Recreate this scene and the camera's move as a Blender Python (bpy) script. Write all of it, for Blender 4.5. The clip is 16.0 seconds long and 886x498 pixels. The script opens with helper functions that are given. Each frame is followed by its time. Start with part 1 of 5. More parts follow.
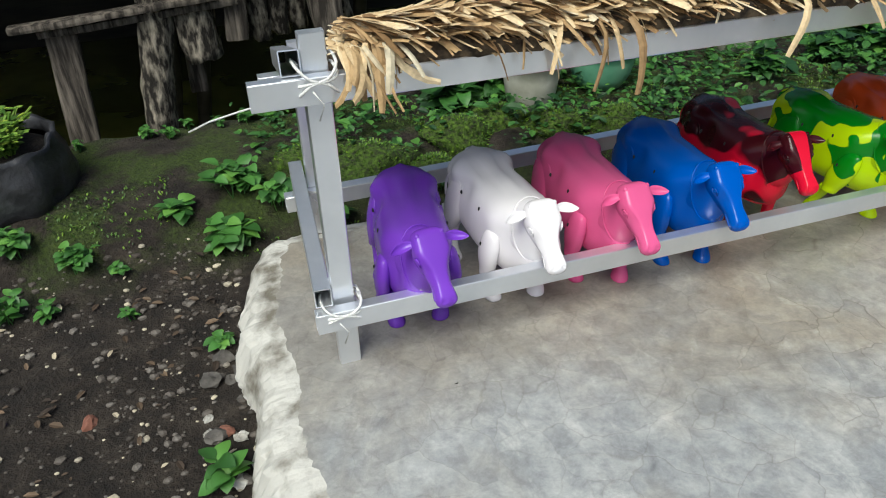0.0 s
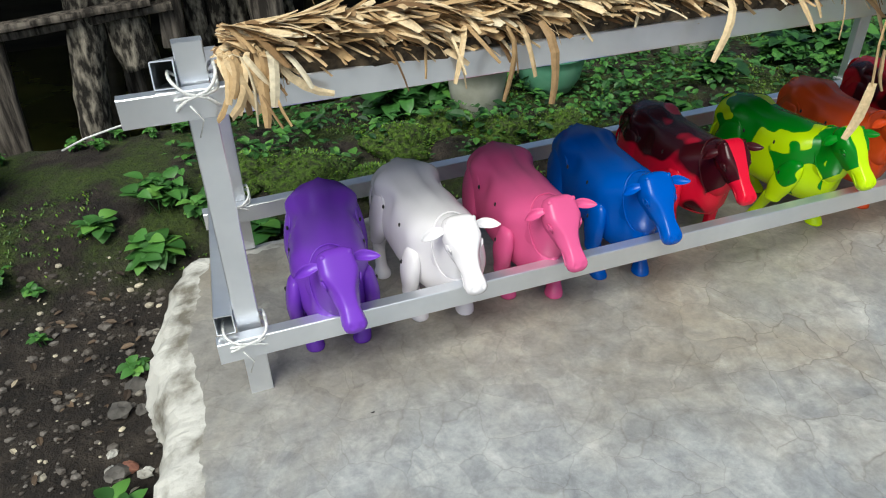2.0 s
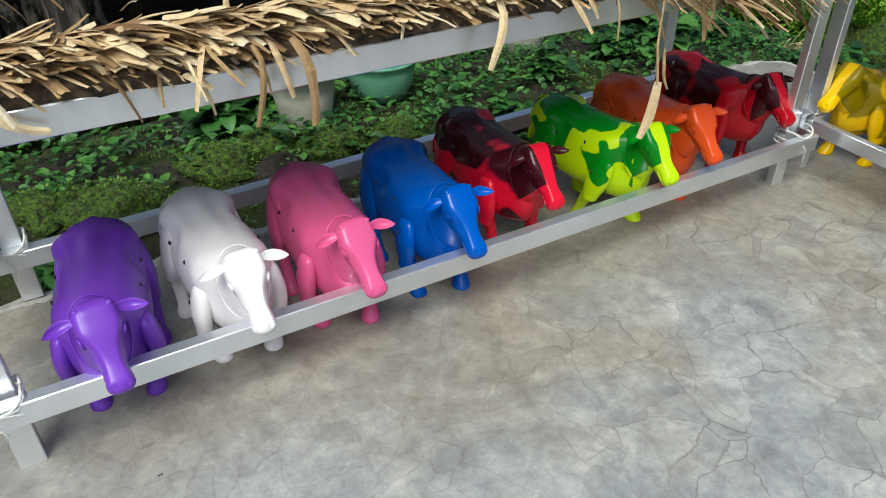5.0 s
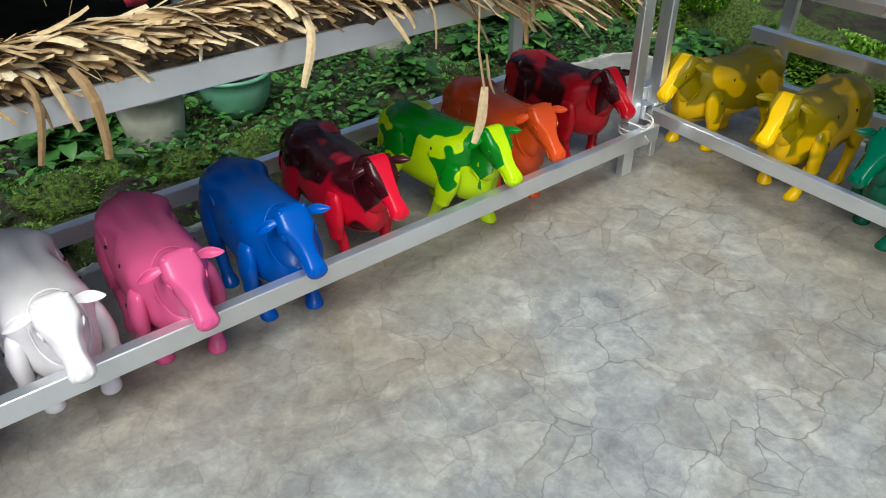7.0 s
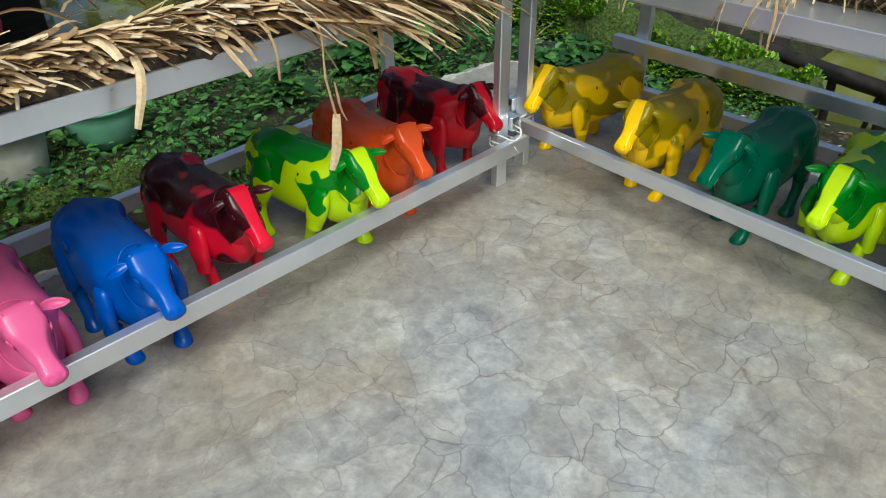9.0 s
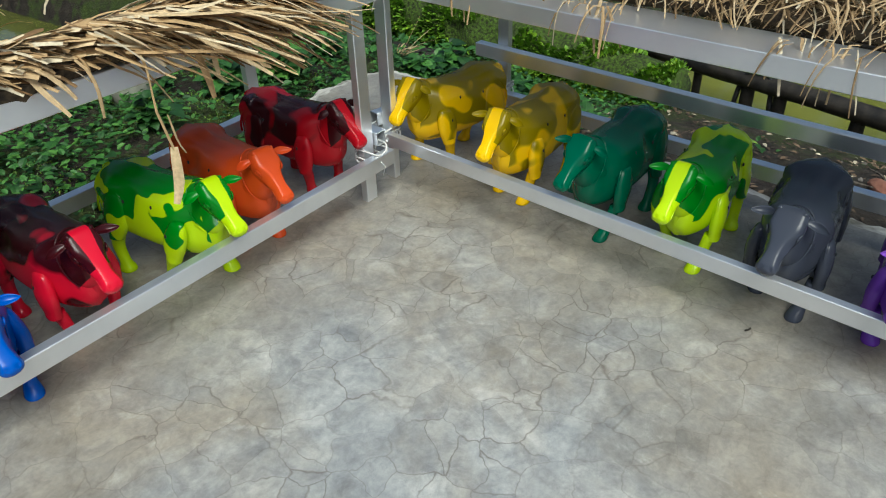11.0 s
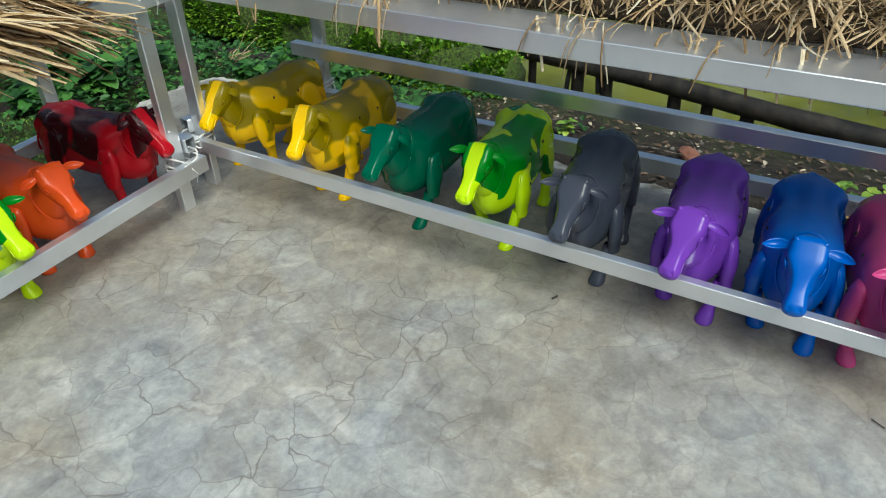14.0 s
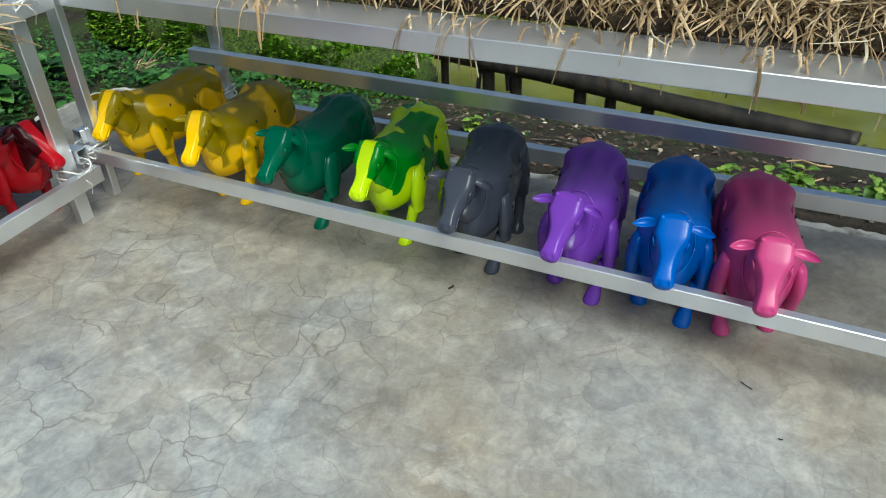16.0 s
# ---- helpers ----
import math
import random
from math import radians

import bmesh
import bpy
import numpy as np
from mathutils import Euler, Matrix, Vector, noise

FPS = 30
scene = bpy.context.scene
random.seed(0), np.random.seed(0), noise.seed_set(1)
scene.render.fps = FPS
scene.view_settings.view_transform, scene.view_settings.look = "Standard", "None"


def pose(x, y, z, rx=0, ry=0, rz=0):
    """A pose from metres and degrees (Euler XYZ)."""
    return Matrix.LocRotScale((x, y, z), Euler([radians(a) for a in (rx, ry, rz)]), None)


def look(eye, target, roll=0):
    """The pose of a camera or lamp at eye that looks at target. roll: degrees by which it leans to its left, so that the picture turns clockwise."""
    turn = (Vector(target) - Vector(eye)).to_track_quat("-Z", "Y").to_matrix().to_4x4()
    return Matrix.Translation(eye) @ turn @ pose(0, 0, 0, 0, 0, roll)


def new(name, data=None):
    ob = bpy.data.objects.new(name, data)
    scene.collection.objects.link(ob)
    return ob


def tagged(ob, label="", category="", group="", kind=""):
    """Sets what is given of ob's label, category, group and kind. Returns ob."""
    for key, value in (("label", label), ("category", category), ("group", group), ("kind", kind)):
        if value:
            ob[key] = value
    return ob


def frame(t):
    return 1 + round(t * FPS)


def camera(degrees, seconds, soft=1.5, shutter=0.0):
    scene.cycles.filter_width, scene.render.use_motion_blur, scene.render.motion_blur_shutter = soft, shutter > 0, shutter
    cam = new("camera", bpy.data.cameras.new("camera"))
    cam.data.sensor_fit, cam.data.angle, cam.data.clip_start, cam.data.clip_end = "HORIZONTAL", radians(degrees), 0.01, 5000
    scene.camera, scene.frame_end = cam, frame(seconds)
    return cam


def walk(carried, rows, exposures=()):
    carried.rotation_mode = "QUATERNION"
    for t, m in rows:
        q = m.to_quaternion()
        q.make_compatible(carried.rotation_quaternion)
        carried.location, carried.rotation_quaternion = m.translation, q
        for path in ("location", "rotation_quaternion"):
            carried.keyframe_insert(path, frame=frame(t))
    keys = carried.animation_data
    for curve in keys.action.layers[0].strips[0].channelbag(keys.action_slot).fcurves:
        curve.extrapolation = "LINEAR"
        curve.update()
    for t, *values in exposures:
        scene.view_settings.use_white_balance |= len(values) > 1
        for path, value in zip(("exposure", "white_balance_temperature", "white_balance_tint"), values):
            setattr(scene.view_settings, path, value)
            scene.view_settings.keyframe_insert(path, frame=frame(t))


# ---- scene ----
cam = camera(63.6, 16.0, soft=1.1)
PATH = [
    (0, (0.078, -0.034, 0.857), (0.606, 1.538, -0.261), -1.4),
    (0.5, (0.109, -0.018, 0.848), (0.654, 1.552, -0.264), -1.2),
    (1, (0.139, -0.011, 0.839), (0.705, 1.548, -0.279), -1.2),
    (1.5, (0.167, -0.006, 0.837), (0.747, 1.553, -0.274), -1.1),
    (2, (0.204, -0.002, 0.837), (0.781, 1.557, -0.275), -1.3),
    (2.5, (0.239, 0.004, 0.839), (0.842, 1.556, -0.268), -1.1),
    (3, (0.274, 0.006, 0.831), (0.91, 1.541, -0.282), -1.0),
    (3.5, (0.308, 0.005, 0.831), (0.994, 1.52, -0.28), -1.0),
    (4, (0.337, 0.004, 0.829), (1.07, 1.495, -0.284), -0.9),
    (6.5, (0.472, -0.023, 0.832), (1.451, 1.315, -0.286), -0.9),
    (7, (0.505, -0.04, 0.839), (1.532, 1.259, -0.283), -1.0),
    (7.5, (0.532, -0.052, 0.853), (1.607, 1.208, -0.269), -1.0),
    (8, (0.556, -0.071, 0.86), (1.674, 1.157, -0.254), -1.2),
    (8.5, (0.574, -0.085, 0.866), (1.731, 1.106, -0.249), -1.1),
    (9, (0.59, -0.099, 0.871), (1.777, 1.059, -0.246), -1.0),
    (11.5, (0.698, -0.2, 0.897), (2.055, 0.753, -0.221), -1.7),
    (12, (0.716, -0.226, 0.891), (2.097, 0.691, -0.228), -1.8),
    (12.5, (0.726, -0.251, 0.885), (2.137, 0.623, -0.232), -1.8),
    (13, (0.732, -0.277, 0.882), (2.169, 0.555, -0.233), -1.8),
    (13.5, (0.743, -0.304, 0.877), (2.205, 0.483, -0.238), -1.9),
    (14, (0.749, -0.325, 0.874), (2.232, 0.42, -0.243), -1.8),
    (14.5, (0.76, -0.353, 0.869), (2.263, 0.35, -0.248), -1.9),
    (15, (0.768, -0.374, 0.868), (2.29, 0.29, -0.247), -1.9),
    (15.5, (0.765, -0.401, 0.863), (2.299, 0.227, -0.256), -1.9),
    (16, (0.751, -0.425, 0.875), (2.301, 0.173, -0.238), -1.8),
]
walk(cam, [(t, look(eye, target, roll)) for t, eye, target, roll in PATH], [(0, 0.44, 6250, 0), (4, 0.44, 6200, -1), (7, 0.37, 6200, -1), (12.5, 0.37, 6100, -4), (16, 0.43, 6120, -5)])


# ---- light ----
world = bpy.data.worlds.new("sky")
scene.world = world
world.use_nodes = True
wn = world.node_tree
sky = wn.nodes.new("ShaderNodeTexSky")
sky.sky_type = 'NISHITA'
sky.sun_disc = False
sky.sun_elevation = radians(56)
sky.sun_rotation = radians(222)
sky.air_density, sky.dust_density, sky.ozone_density = 0.7, 4.0, 0.6
wn.nodes["Background"].inputs[1].default_value = 0.088
wn.links.new(sky.outputs[0], wn.nodes["Background"].inputs[0])
sun_data = bpy.data.lights.new("sun", 'SUN')
sun_data.energy, sun_data.angle, sun_data.color = 2.3, radians(36), (1.0, 0.96, 0.90)
sun = new("sun", sun_data)
sun.matrix_world = look((-0.75, -1.5, 4.5), (1.2, 0.8, 0.0))


# ---- materials ----
def material(name, rough=0.6, metal=0.0):
    m = bpy.data.materials.new(name)
    m.use_nodes = True
    b = m.node_tree.nodes["Principled BSDF"]
    b.inputs["Roughness"].default_value = rough
    b.inputs["Metallic"].default_value = metal
    return m, m.node_tree, b


def noise_tex(nt, scale, detail=4.0, rough=0.55, coord="Object", distort=0.0, stretch=None):
    tc = nt.nodes.new("ShaderNodeTexCoord")
    n = nt.nodes.new("ShaderNodeTexNoise")
    n.inputs["Scale"].default_value = scale
    n.inputs["Detail"].default_value = detail
    n.inputs["Roughness"].default_value = rough
    n.inputs["Distortion"].default_value = distort
    if stretch:
        mp = nt.nodes.new("ShaderNodeMapping")
        mp.inputs["Scale"].default_value = stretch
        nt.links.new(tc.outputs[coord], mp.inputs[0])
        nt.links.new(mp.outputs[0], n.inputs["Vector"])
    else:
        nt.links.new(tc.outputs[coord], n.inputs["Vector"])
    return n.outputs["Fac"]


def ramp(nt, fac, stops):
    r = nt.nodes.new("ShaderNodeValToRGB")
    el = r.color_ramp.elements
    while len(el) < len(stops):
        el.new(0.5)
    for e, (p, c) in zip(el, stops):
        e.position = p
        e.color = (*c, 1) if len(c) == 3 else c
    nt.links.new(fac, r.inputs[0])
    return r.outputs[0]


def mix(nt, fac, a, b, blend='MIX'):
    m = nt.nodes.new("ShaderNodeMix")
    m.data_type = 'RGBA'
    m.blend_type = blend
    for sock, v in ((m.inputs[0], fac), (m.inputs[6], a), (m.inputs[7], b)):
        if isinstance(v, (int, float)):
            sock.default_value = v
        elif isinstance(v, tuple):
            sock.default_value = (*v, 1)
        else:
            nt.links.new(v, sock)
    return m.outputs[2]


def maths(nt, op, a, b=None, c=None):
    m = nt.nodes.new("ShaderNodeMath")
    m.operation = op
    for sock, v in zip(m.inputs, (a, b, c)):
        if v is None:
            continue
        if isinstance(v, (int, float)):
            sock.default_value = v
        else:
            nt.links.new(v, sock)
    return m.outputs[0]


def bump(nt, bsdf, height, strength=0.3, dist=0.002):
    b = nt.nodes.new("ShaderNodeBump")
    b.inputs["Strength"].default_value = strength
    b.inputs["Distance"].default_value = dist
    nt.links.new(height, b.inputs["Height"])
    nt.links.new(b.outputs[0], bsdf.inputs["Normal"])


def simple(name, c1, c2, scale=20.0, rough=0.6, metal=0.0, bumps=0.2, dist=0.002, stretch=None, detail=5.0, lo=0.35, hi=0.65):
    m, nt, b = material(name, rough, metal)
    f = noise_tex(nt, scale, detail, stretch=stretch)
    nt.links.new(ramp(nt, f, [(lo, c1), (hi, c2)]), b.inputs["Base Color"])
    if bumps:
        bump(nt, b, f, bumps, dist)
    return m


def make_concrete():
    m, nt, b = material("worn_concrete", 0.45)
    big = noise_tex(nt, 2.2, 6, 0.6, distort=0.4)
    mid = noise_tex(nt, 11.0, 9, 0.70, distort=0.25)
    fine = noise_tex(nt, 120.0, 3, 0.6)
    c = ramp(nt, mid, [(0.28, (0.215, 0.226, 0.236)), (0.42, (0.300, 0.312, 0.324)), (0.56, (0.370, 0.381, 0.386)), (0.66, (0.455, 0.463, 0.462)), (0.78, (0.60, 0.605, 0.59))])
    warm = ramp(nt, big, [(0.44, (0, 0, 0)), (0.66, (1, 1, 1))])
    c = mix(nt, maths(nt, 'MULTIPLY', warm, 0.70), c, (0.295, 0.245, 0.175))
    # trodden-in dirt, blue-grey trowel marks and pale scuffs
    dirt = noise_tex(nt, 3.6, 7, 0.68, distort=0.9)
    c = mix(nt, maths(nt, 'MULTIPLY', ramp(nt, dirt, [(0.56, (0, 0, 0)), (0.70, (1, 1, 1))]), 0.40), c, (0.12, 0.112, 0.098))
    sc = noise_tex(nt, 9.0, 8, 0.70, distort=0.8, stretch=(1.0, 0.7, 1.0))
    c = mix(nt, maths(nt, 'MULTIPLY', ramp(nt, sc, [(0.55, (0, 0, 0)), (0.64, (1, 1, 1))]), 0.30), c, (0.64, 0.635, 0.61))
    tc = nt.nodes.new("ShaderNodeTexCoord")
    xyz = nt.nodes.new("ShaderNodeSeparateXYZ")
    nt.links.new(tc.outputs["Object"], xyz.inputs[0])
    # brown dirt towards the pens, with the pens' shade put into its colour
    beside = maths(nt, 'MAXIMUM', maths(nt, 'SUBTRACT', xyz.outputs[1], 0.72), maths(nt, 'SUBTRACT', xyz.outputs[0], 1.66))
    stain_shade = ramp(nt, maths(nt, 'ADD', maths(nt, 'MULTIPLY', beside, 1.1), noise_tex(nt, 2.6, 6, 0.62)), [(0.36, (0, 0, 0)), (0.66, (1, 1, 1))])
    c = mix(nt, maths(nt, 'MULTIPLY', stain_shade, 0.54), c, (0.225, 0.192, 0.142))
    # hairline cracks
    wob = nt.nodes.new("ShaderNodeTexNoise")
    wob.inputs["Scale"].default_value = 7.0
    wob.inputs["Detail"].default_value = 4.0
    nt.links.new(tc.outputs["Object"], wob.inputs["Vector"])
    vm = nt.nodes.new("ShaderNodeVectorMath")
    vm.operation = 'MULTIPLY_ADD'
    nt.links.new(wob.outputs["Color"], vm.inputs[0])
    vm.inputs[1].default_value = (0.13, 0.13, 0.0)
    nt.links.new(tc.outputs["Object"], vm.inputs[2])
    v = nt.nodes.new("ShaderNodeTexVoronoi")
    v.feature = 'DISTANCE_TO_EDGE'
    v.inputs["Scale"].default_value = 13.0
    nt.links.new(vm.outputs[0], v.inputs["Vector"])
    crack = ramp(nt, v.outputs["Distance"], [(0.0, (1, 1, 1)), (0.020, (0, 0, 0))])
    where = ramp(nt, noise_tex(nt, 3.2, 5, 0.65), [(0.36, (0, 0, 0)), (0.58, (1, 1, 1))])
    far = nt.nodes.new("ShaderNodeVectorMath")
    far.operation = 'DISTANCE'
    nt.links.new(tc.outputs["Object"], far.inputs[0])
    far.inputs[1].default_value = (1.85, 0.75, 0.0)
    worn = ramp(nt, maths(nt, 'ADD', maths(nt, 'MULTIPLY', far.outputs["Value"], 0.7), maths(nt, 'MULTIPLY', big, 0.4)), [(0.72, (1, 1, 1)), (1.0, (0.40, 0.40, 0.40))])
    where = maths(nt, 'MULTIPLY', where, worn)
    # the pieces between the cracks differ a little in tone
    cell = nt.nodes.new("ShaderNodeTexVoronoi")
    cell.inputs["Scale"].default_value = 13.0
    nt.links.new(vm.outputs[0], cell.inputs["Vector"])
    tone = ramp(nt, cell.outputs["Color"], [(0.15, (0.86, 0.86, 0.87)), (0.85, (1.14, 1.13, 1.11))])
    c = mix(nt, 0.7, c, tone, 'MULTIPLY')
    flake = noise_tex(nt, 26.0, 8, 0.75, distort=0.4)
    c = mix(nt, 0.85, c, ramp(nt, flake, [(0.36, (0.74, 0.74, 0.75)), (0.5, (1.0, 1.0, 1.0)), (0.64, (1.22, 1.21, 1.18))]), 'MULTIPLY')
    ck = maths(nt, 'MULTIPLY', crack, where)
    c = mix(nt, maths(nt, 'MULTIPLY', ck, 0.72), c, (0.12, 0.10, 0.08))
    c = mix(nt, 0.25, c, ramp(nt, fine, [(0.3, (0.7, 0.7, 0.7)), (0.7, (1.2, 1.2, 1.2))]), 'MULTIPLY')
    nt.links.new(c, b.inputs["Base Color"])
    nt.links.new(ramp(nt, mid, [(0.3, (0.28, 0.28, 0.28)), (0.7, (0.5, 0.5, 0.5))]), b.inputs["Roughness"])
    h = maths(nt, 'SUBTRACT', maths(nt, 'ADD', maths(nt, 'MULTIPLY', mid, 0.6), maths(nt, 'MULTIPLY', fine, 0.15)), maths(nt, 'MULTIPLY', ck, 0.5))
    bump(nt, b, h, 0.35, 0.004)
    return m


def make_soil():
    m, nt, b = material("soil_and_moss", 0.95)
    big = noise_tex(nt, 1.3, 6, 0.6)
    mid = noise_tex(nt, 14, 6, 0.65)
    fine = noise_tex(nt, 90, 4, 0.7)
    c = ramp(nt, mid, [(0.3, (0.008, 0.005, 0.0035)), (0.5, (0.023, 0.016, 0.011)), (0.66, (0.052, 0.040, 0.030)), (0.8, (0.09, 0.077, 0.062))])
    c = mix(nt, 0.4, c, ramp(nt, fine, [(0.3, (0.4, 0.4, 0.4)), (0.7, (1.5, 1.5, 1.5))]), 'MULTIPLY')
    tc = nt.nodes.new("ShaderNodeTexCoord")
    sp = nt.nodes.new("ShaderNodeSeparateXYZ")
    nt.links.new(tc.outputs["Object"], sp.inputs[0])
    bank = nt.nodes.new("ShaderNodeMapRange")
    nt.links.new(sp.outputs[1], bank.inputs[0])
    bank.inputs[1].default_value, bank.inputs[2].default_value = 1.40, 1.62
    far = nt.nodes.new("ShaderNodeMapRange")
    nt.links.new(sp.outputs[0], far.inputs[0])
    far.inputs[1].default_value, far.inputs[2].default_value = 2.9, 3.3
    place = maths(nt, 'MAXIMUM', bank.outputs[0], maths(nt, 'MULTIPLY', far.outputs[0], 0.6))
    mo = noise_tex(nt, 5.0, 6, 0.65)
    mask = maths(nt, 'MULTIPLY', place, ramp(nt, mo, [(0.44, (0, 0, 0)), (0.56, (1, 1, 1))]))
    moss = ramp(nt, fine, [(0.3, (0.015, 0.026, 0.004)), (0.6, (0.05, 0.08, 0.008)), (0.8, (0.10, 0.14, 0.012))])
    c = mix(nt, mask, c, moss)
    nt.links.new(c, b.inputs["Base Color"])
    bump(nt, b, maths(nt, 'ADD', mid, maths(nt, 'MULTIPLY', fine, 0.6)), 1.0, 0.03)
    return m


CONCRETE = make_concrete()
SOIL = make_soil()
PLASTER = simple("chipped_white_plaster", (0.16, 0.145, 0.115), (0.54, 0.525, 0.485), 13, 0.75, 0, 0.9, 0.014, detail=9, lo=0.36, hi=0.54)


def make_aluminium():
    m, nt, b = material("brushed_aluminium", 0.28, 0.82)
    g = noise_tex(nt, 60, 4, 0.6, stretch=(0.03, 1, 1))
    d = noise_tex(nt, 9, 4, 0.6)
    nt.links.new(ramp(nt, d, [(0.3, (0.76, 0.785, 0.825)), (0.7, (0.87, 0.89, 0.925))]), b.inputs["Base Color"])
    nt.links.new(ramp(nt, g, [(0.3, (0.28, 0.28, 0.28)), (0.7, (0.31, 0.31, 0.31))]), b.inputs["Roughness"])
    bump(nt, b, g, 0.006, 0.0002)
    return m


ALU = make_aluminium()
STRING = simple("white_plastic_string", (0.6, 0.6, 0.58), (0.85, 0.85, 0.84), 200, 0.5)


def straw_mat(name, dark, mid_c, light):
    m, nt, b = material(name, 0.7)
    geo = nt.nodes.new("ShaderNodeNewGeometry")
    oi = nt.nodes.new("ShaderNodeObjectInfo")
    c = ramp(nt, maths(nt, 'FRACT', maths(nt, 'ADD', geo.outputs["Random Per Island"], oi.outputs["Random"])), [(0.0, dark), (0.35, mid_c), (0.85, light), (1.0, (0.62, 0.56, 0.42))])
    f = noise_tex(nt, 130, 4, 0.6)
    c = mix(nt, 0.5, c, ramp(nt, f, [(0.3, (0.55, 0.5, 0.42)), (0.7, (1.25, 1.22, 1.2))]), 'MULTIPLY')
    nt.links.new(c, b.inputs["Base Color"])
    bump(nt, b, f, 0.25, 0.001)
    return m


STRAW = straw_mat("dry_reed_leaf", (0.16, 0.085, 0.032), (0.48, 0.325, 0.16), (0.73, 0.58, 0.36))
THATCH_CORE = simple("dark_thatch_stems", (0.02, 0.014, 0.009), (0.11, 0.078, 0.045), 70, 0.95, 0, 0.8, 0.006)
HAY = straw_mat("dry_hay", (0.13, 0.080, 0.036), (0.38, 0.26, 0.13), (0.58, 0.45, 0.28))


def leaf_mat(name, dark, light):
    m, nt, b = material(name, 0.5)
    geo = nt.nodes.new("ShaderNodeNewGeometry")
    oi = nt.nodes.new("ShaderNodeObjectInfo")
    r = maths(nt, 'FRACT', maths(nt, 'ADD', geo.outputs["Random Per Island"], oi.outputs["Random"]))
    c = ramp(nt, r, [(0.0, dark), (0.8, light), (1.0, (light[0] * 1.8, light[1] * 1.4, light[2] * 1.3))])
    f = noise_tex(nt, 60, 3, 0.6)
    c = mix(nt, 0.4, c, ramp(nt, f, [(0.3, (0.6, 0.6, 0.6)), (0.7, (1.3, 1.3, 1.3))]), 'MULTIPLY')
    nt.links.new(c, b.inputs["Base Color"])
    return m


LEAF = leaf_mat("green_leaf", (0.008, 0.036, 0.007), (0.046, 0.150, 0.024))
LEAF_WEED = leaf_mat("fresh_green_leaf", (0.025, 0.085, 0.014), (0.07, 0.20, 0.035))
LEAF_PALE = leaf_mat("pale_green_leaf", (0.05, 0.13, 0.01), (0.18, 0.30, 0.04))
MOSS = leaf_mat("moss_tuft", (0.016, 0.050, 0.004), (0.100, 0.215, 0.011))
WOOD = simple("weathered_grey_wood", (0.022, 0.017, 0.013), (0.20, 0.17, 0.14), 55, 0.9, 0, 0.9, 0.010, stretch=(1, 1, 0.10), detail=8, lo=0.40, hi=0.66)
BARK = simple("lichen_spotted_bark", (0.014, 0.011, 0.008), (0.34, 0.30, 0.24), 48, 0.95, 0, 1.0, 0.02, stretch=(1, 1, 0.35), detail=9, lo=0.44, hi=0.66)
MOSSY = simple("moss_grown_bark", (0.014, 0.018, 0.005), (0.07, 0.13, 0.010), 75, 0.95, 0, 1.0, 0.012)
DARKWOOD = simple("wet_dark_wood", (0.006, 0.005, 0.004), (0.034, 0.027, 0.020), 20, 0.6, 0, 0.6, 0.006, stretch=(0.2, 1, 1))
STONE = simple("grey_pebble", (0.04, 0.036, 0.032), (0.17, 0.155, 0.14), 12, 0.9, 0, 0.4, 0.004)
PEBBLES = straw_mat("mixed_pebbles", (0.030, 0.024, 0.02), (0.075, 0.062, 0.052), (0.17, 0.155, 0.14))
BRICK_BIT = simple("red_brick_chip", (0.16, 0.06, 0.04), (0.26, 0.12, 0.08), 30, 0.9)
BLACK_BAG = simple("black_plastic_film", (0.012, 0.012, 0.014), (0.05, 0.05, 0.055), 18, 0.35, 0, 0.8, 0.012)
POT_WHITE = simple("stained_white_plastic", (0.35, 0.34, 0.28), (0.62, 0.61, 0.55), 9, 0.5, 0, 0.1)
POT_GREEN = simple("faded_green_plastic", (0.10, 0.30, 0.19), (0.20, 0.42, 0.28), 9, 0.45, 0, 0.1)
RED_CLOTH = simple("red_cloth", (0.4, 0.02, 0.05), (0.6, 0.05, 0.1), 30, 0.9)


def make_water():
    m, nt, b = material("murky_reflection_water", 0.06)
    f = noise_tex(nt, 1.2, 4, 0.6)
    # olive of the murk, with the reflection of foliage painted into it
    nt.links.new(ramp(nt, f, [(0.35, (0.06, 0.07, 0.015)), (0.65, (0.17, 0.18, 0.04))]), b.inputs["Base Color"])
    bump(nt, b, noise_tex(nt, 9, 3, 0.5), 0.12, 0.01)
    return m


WATER = make_water()


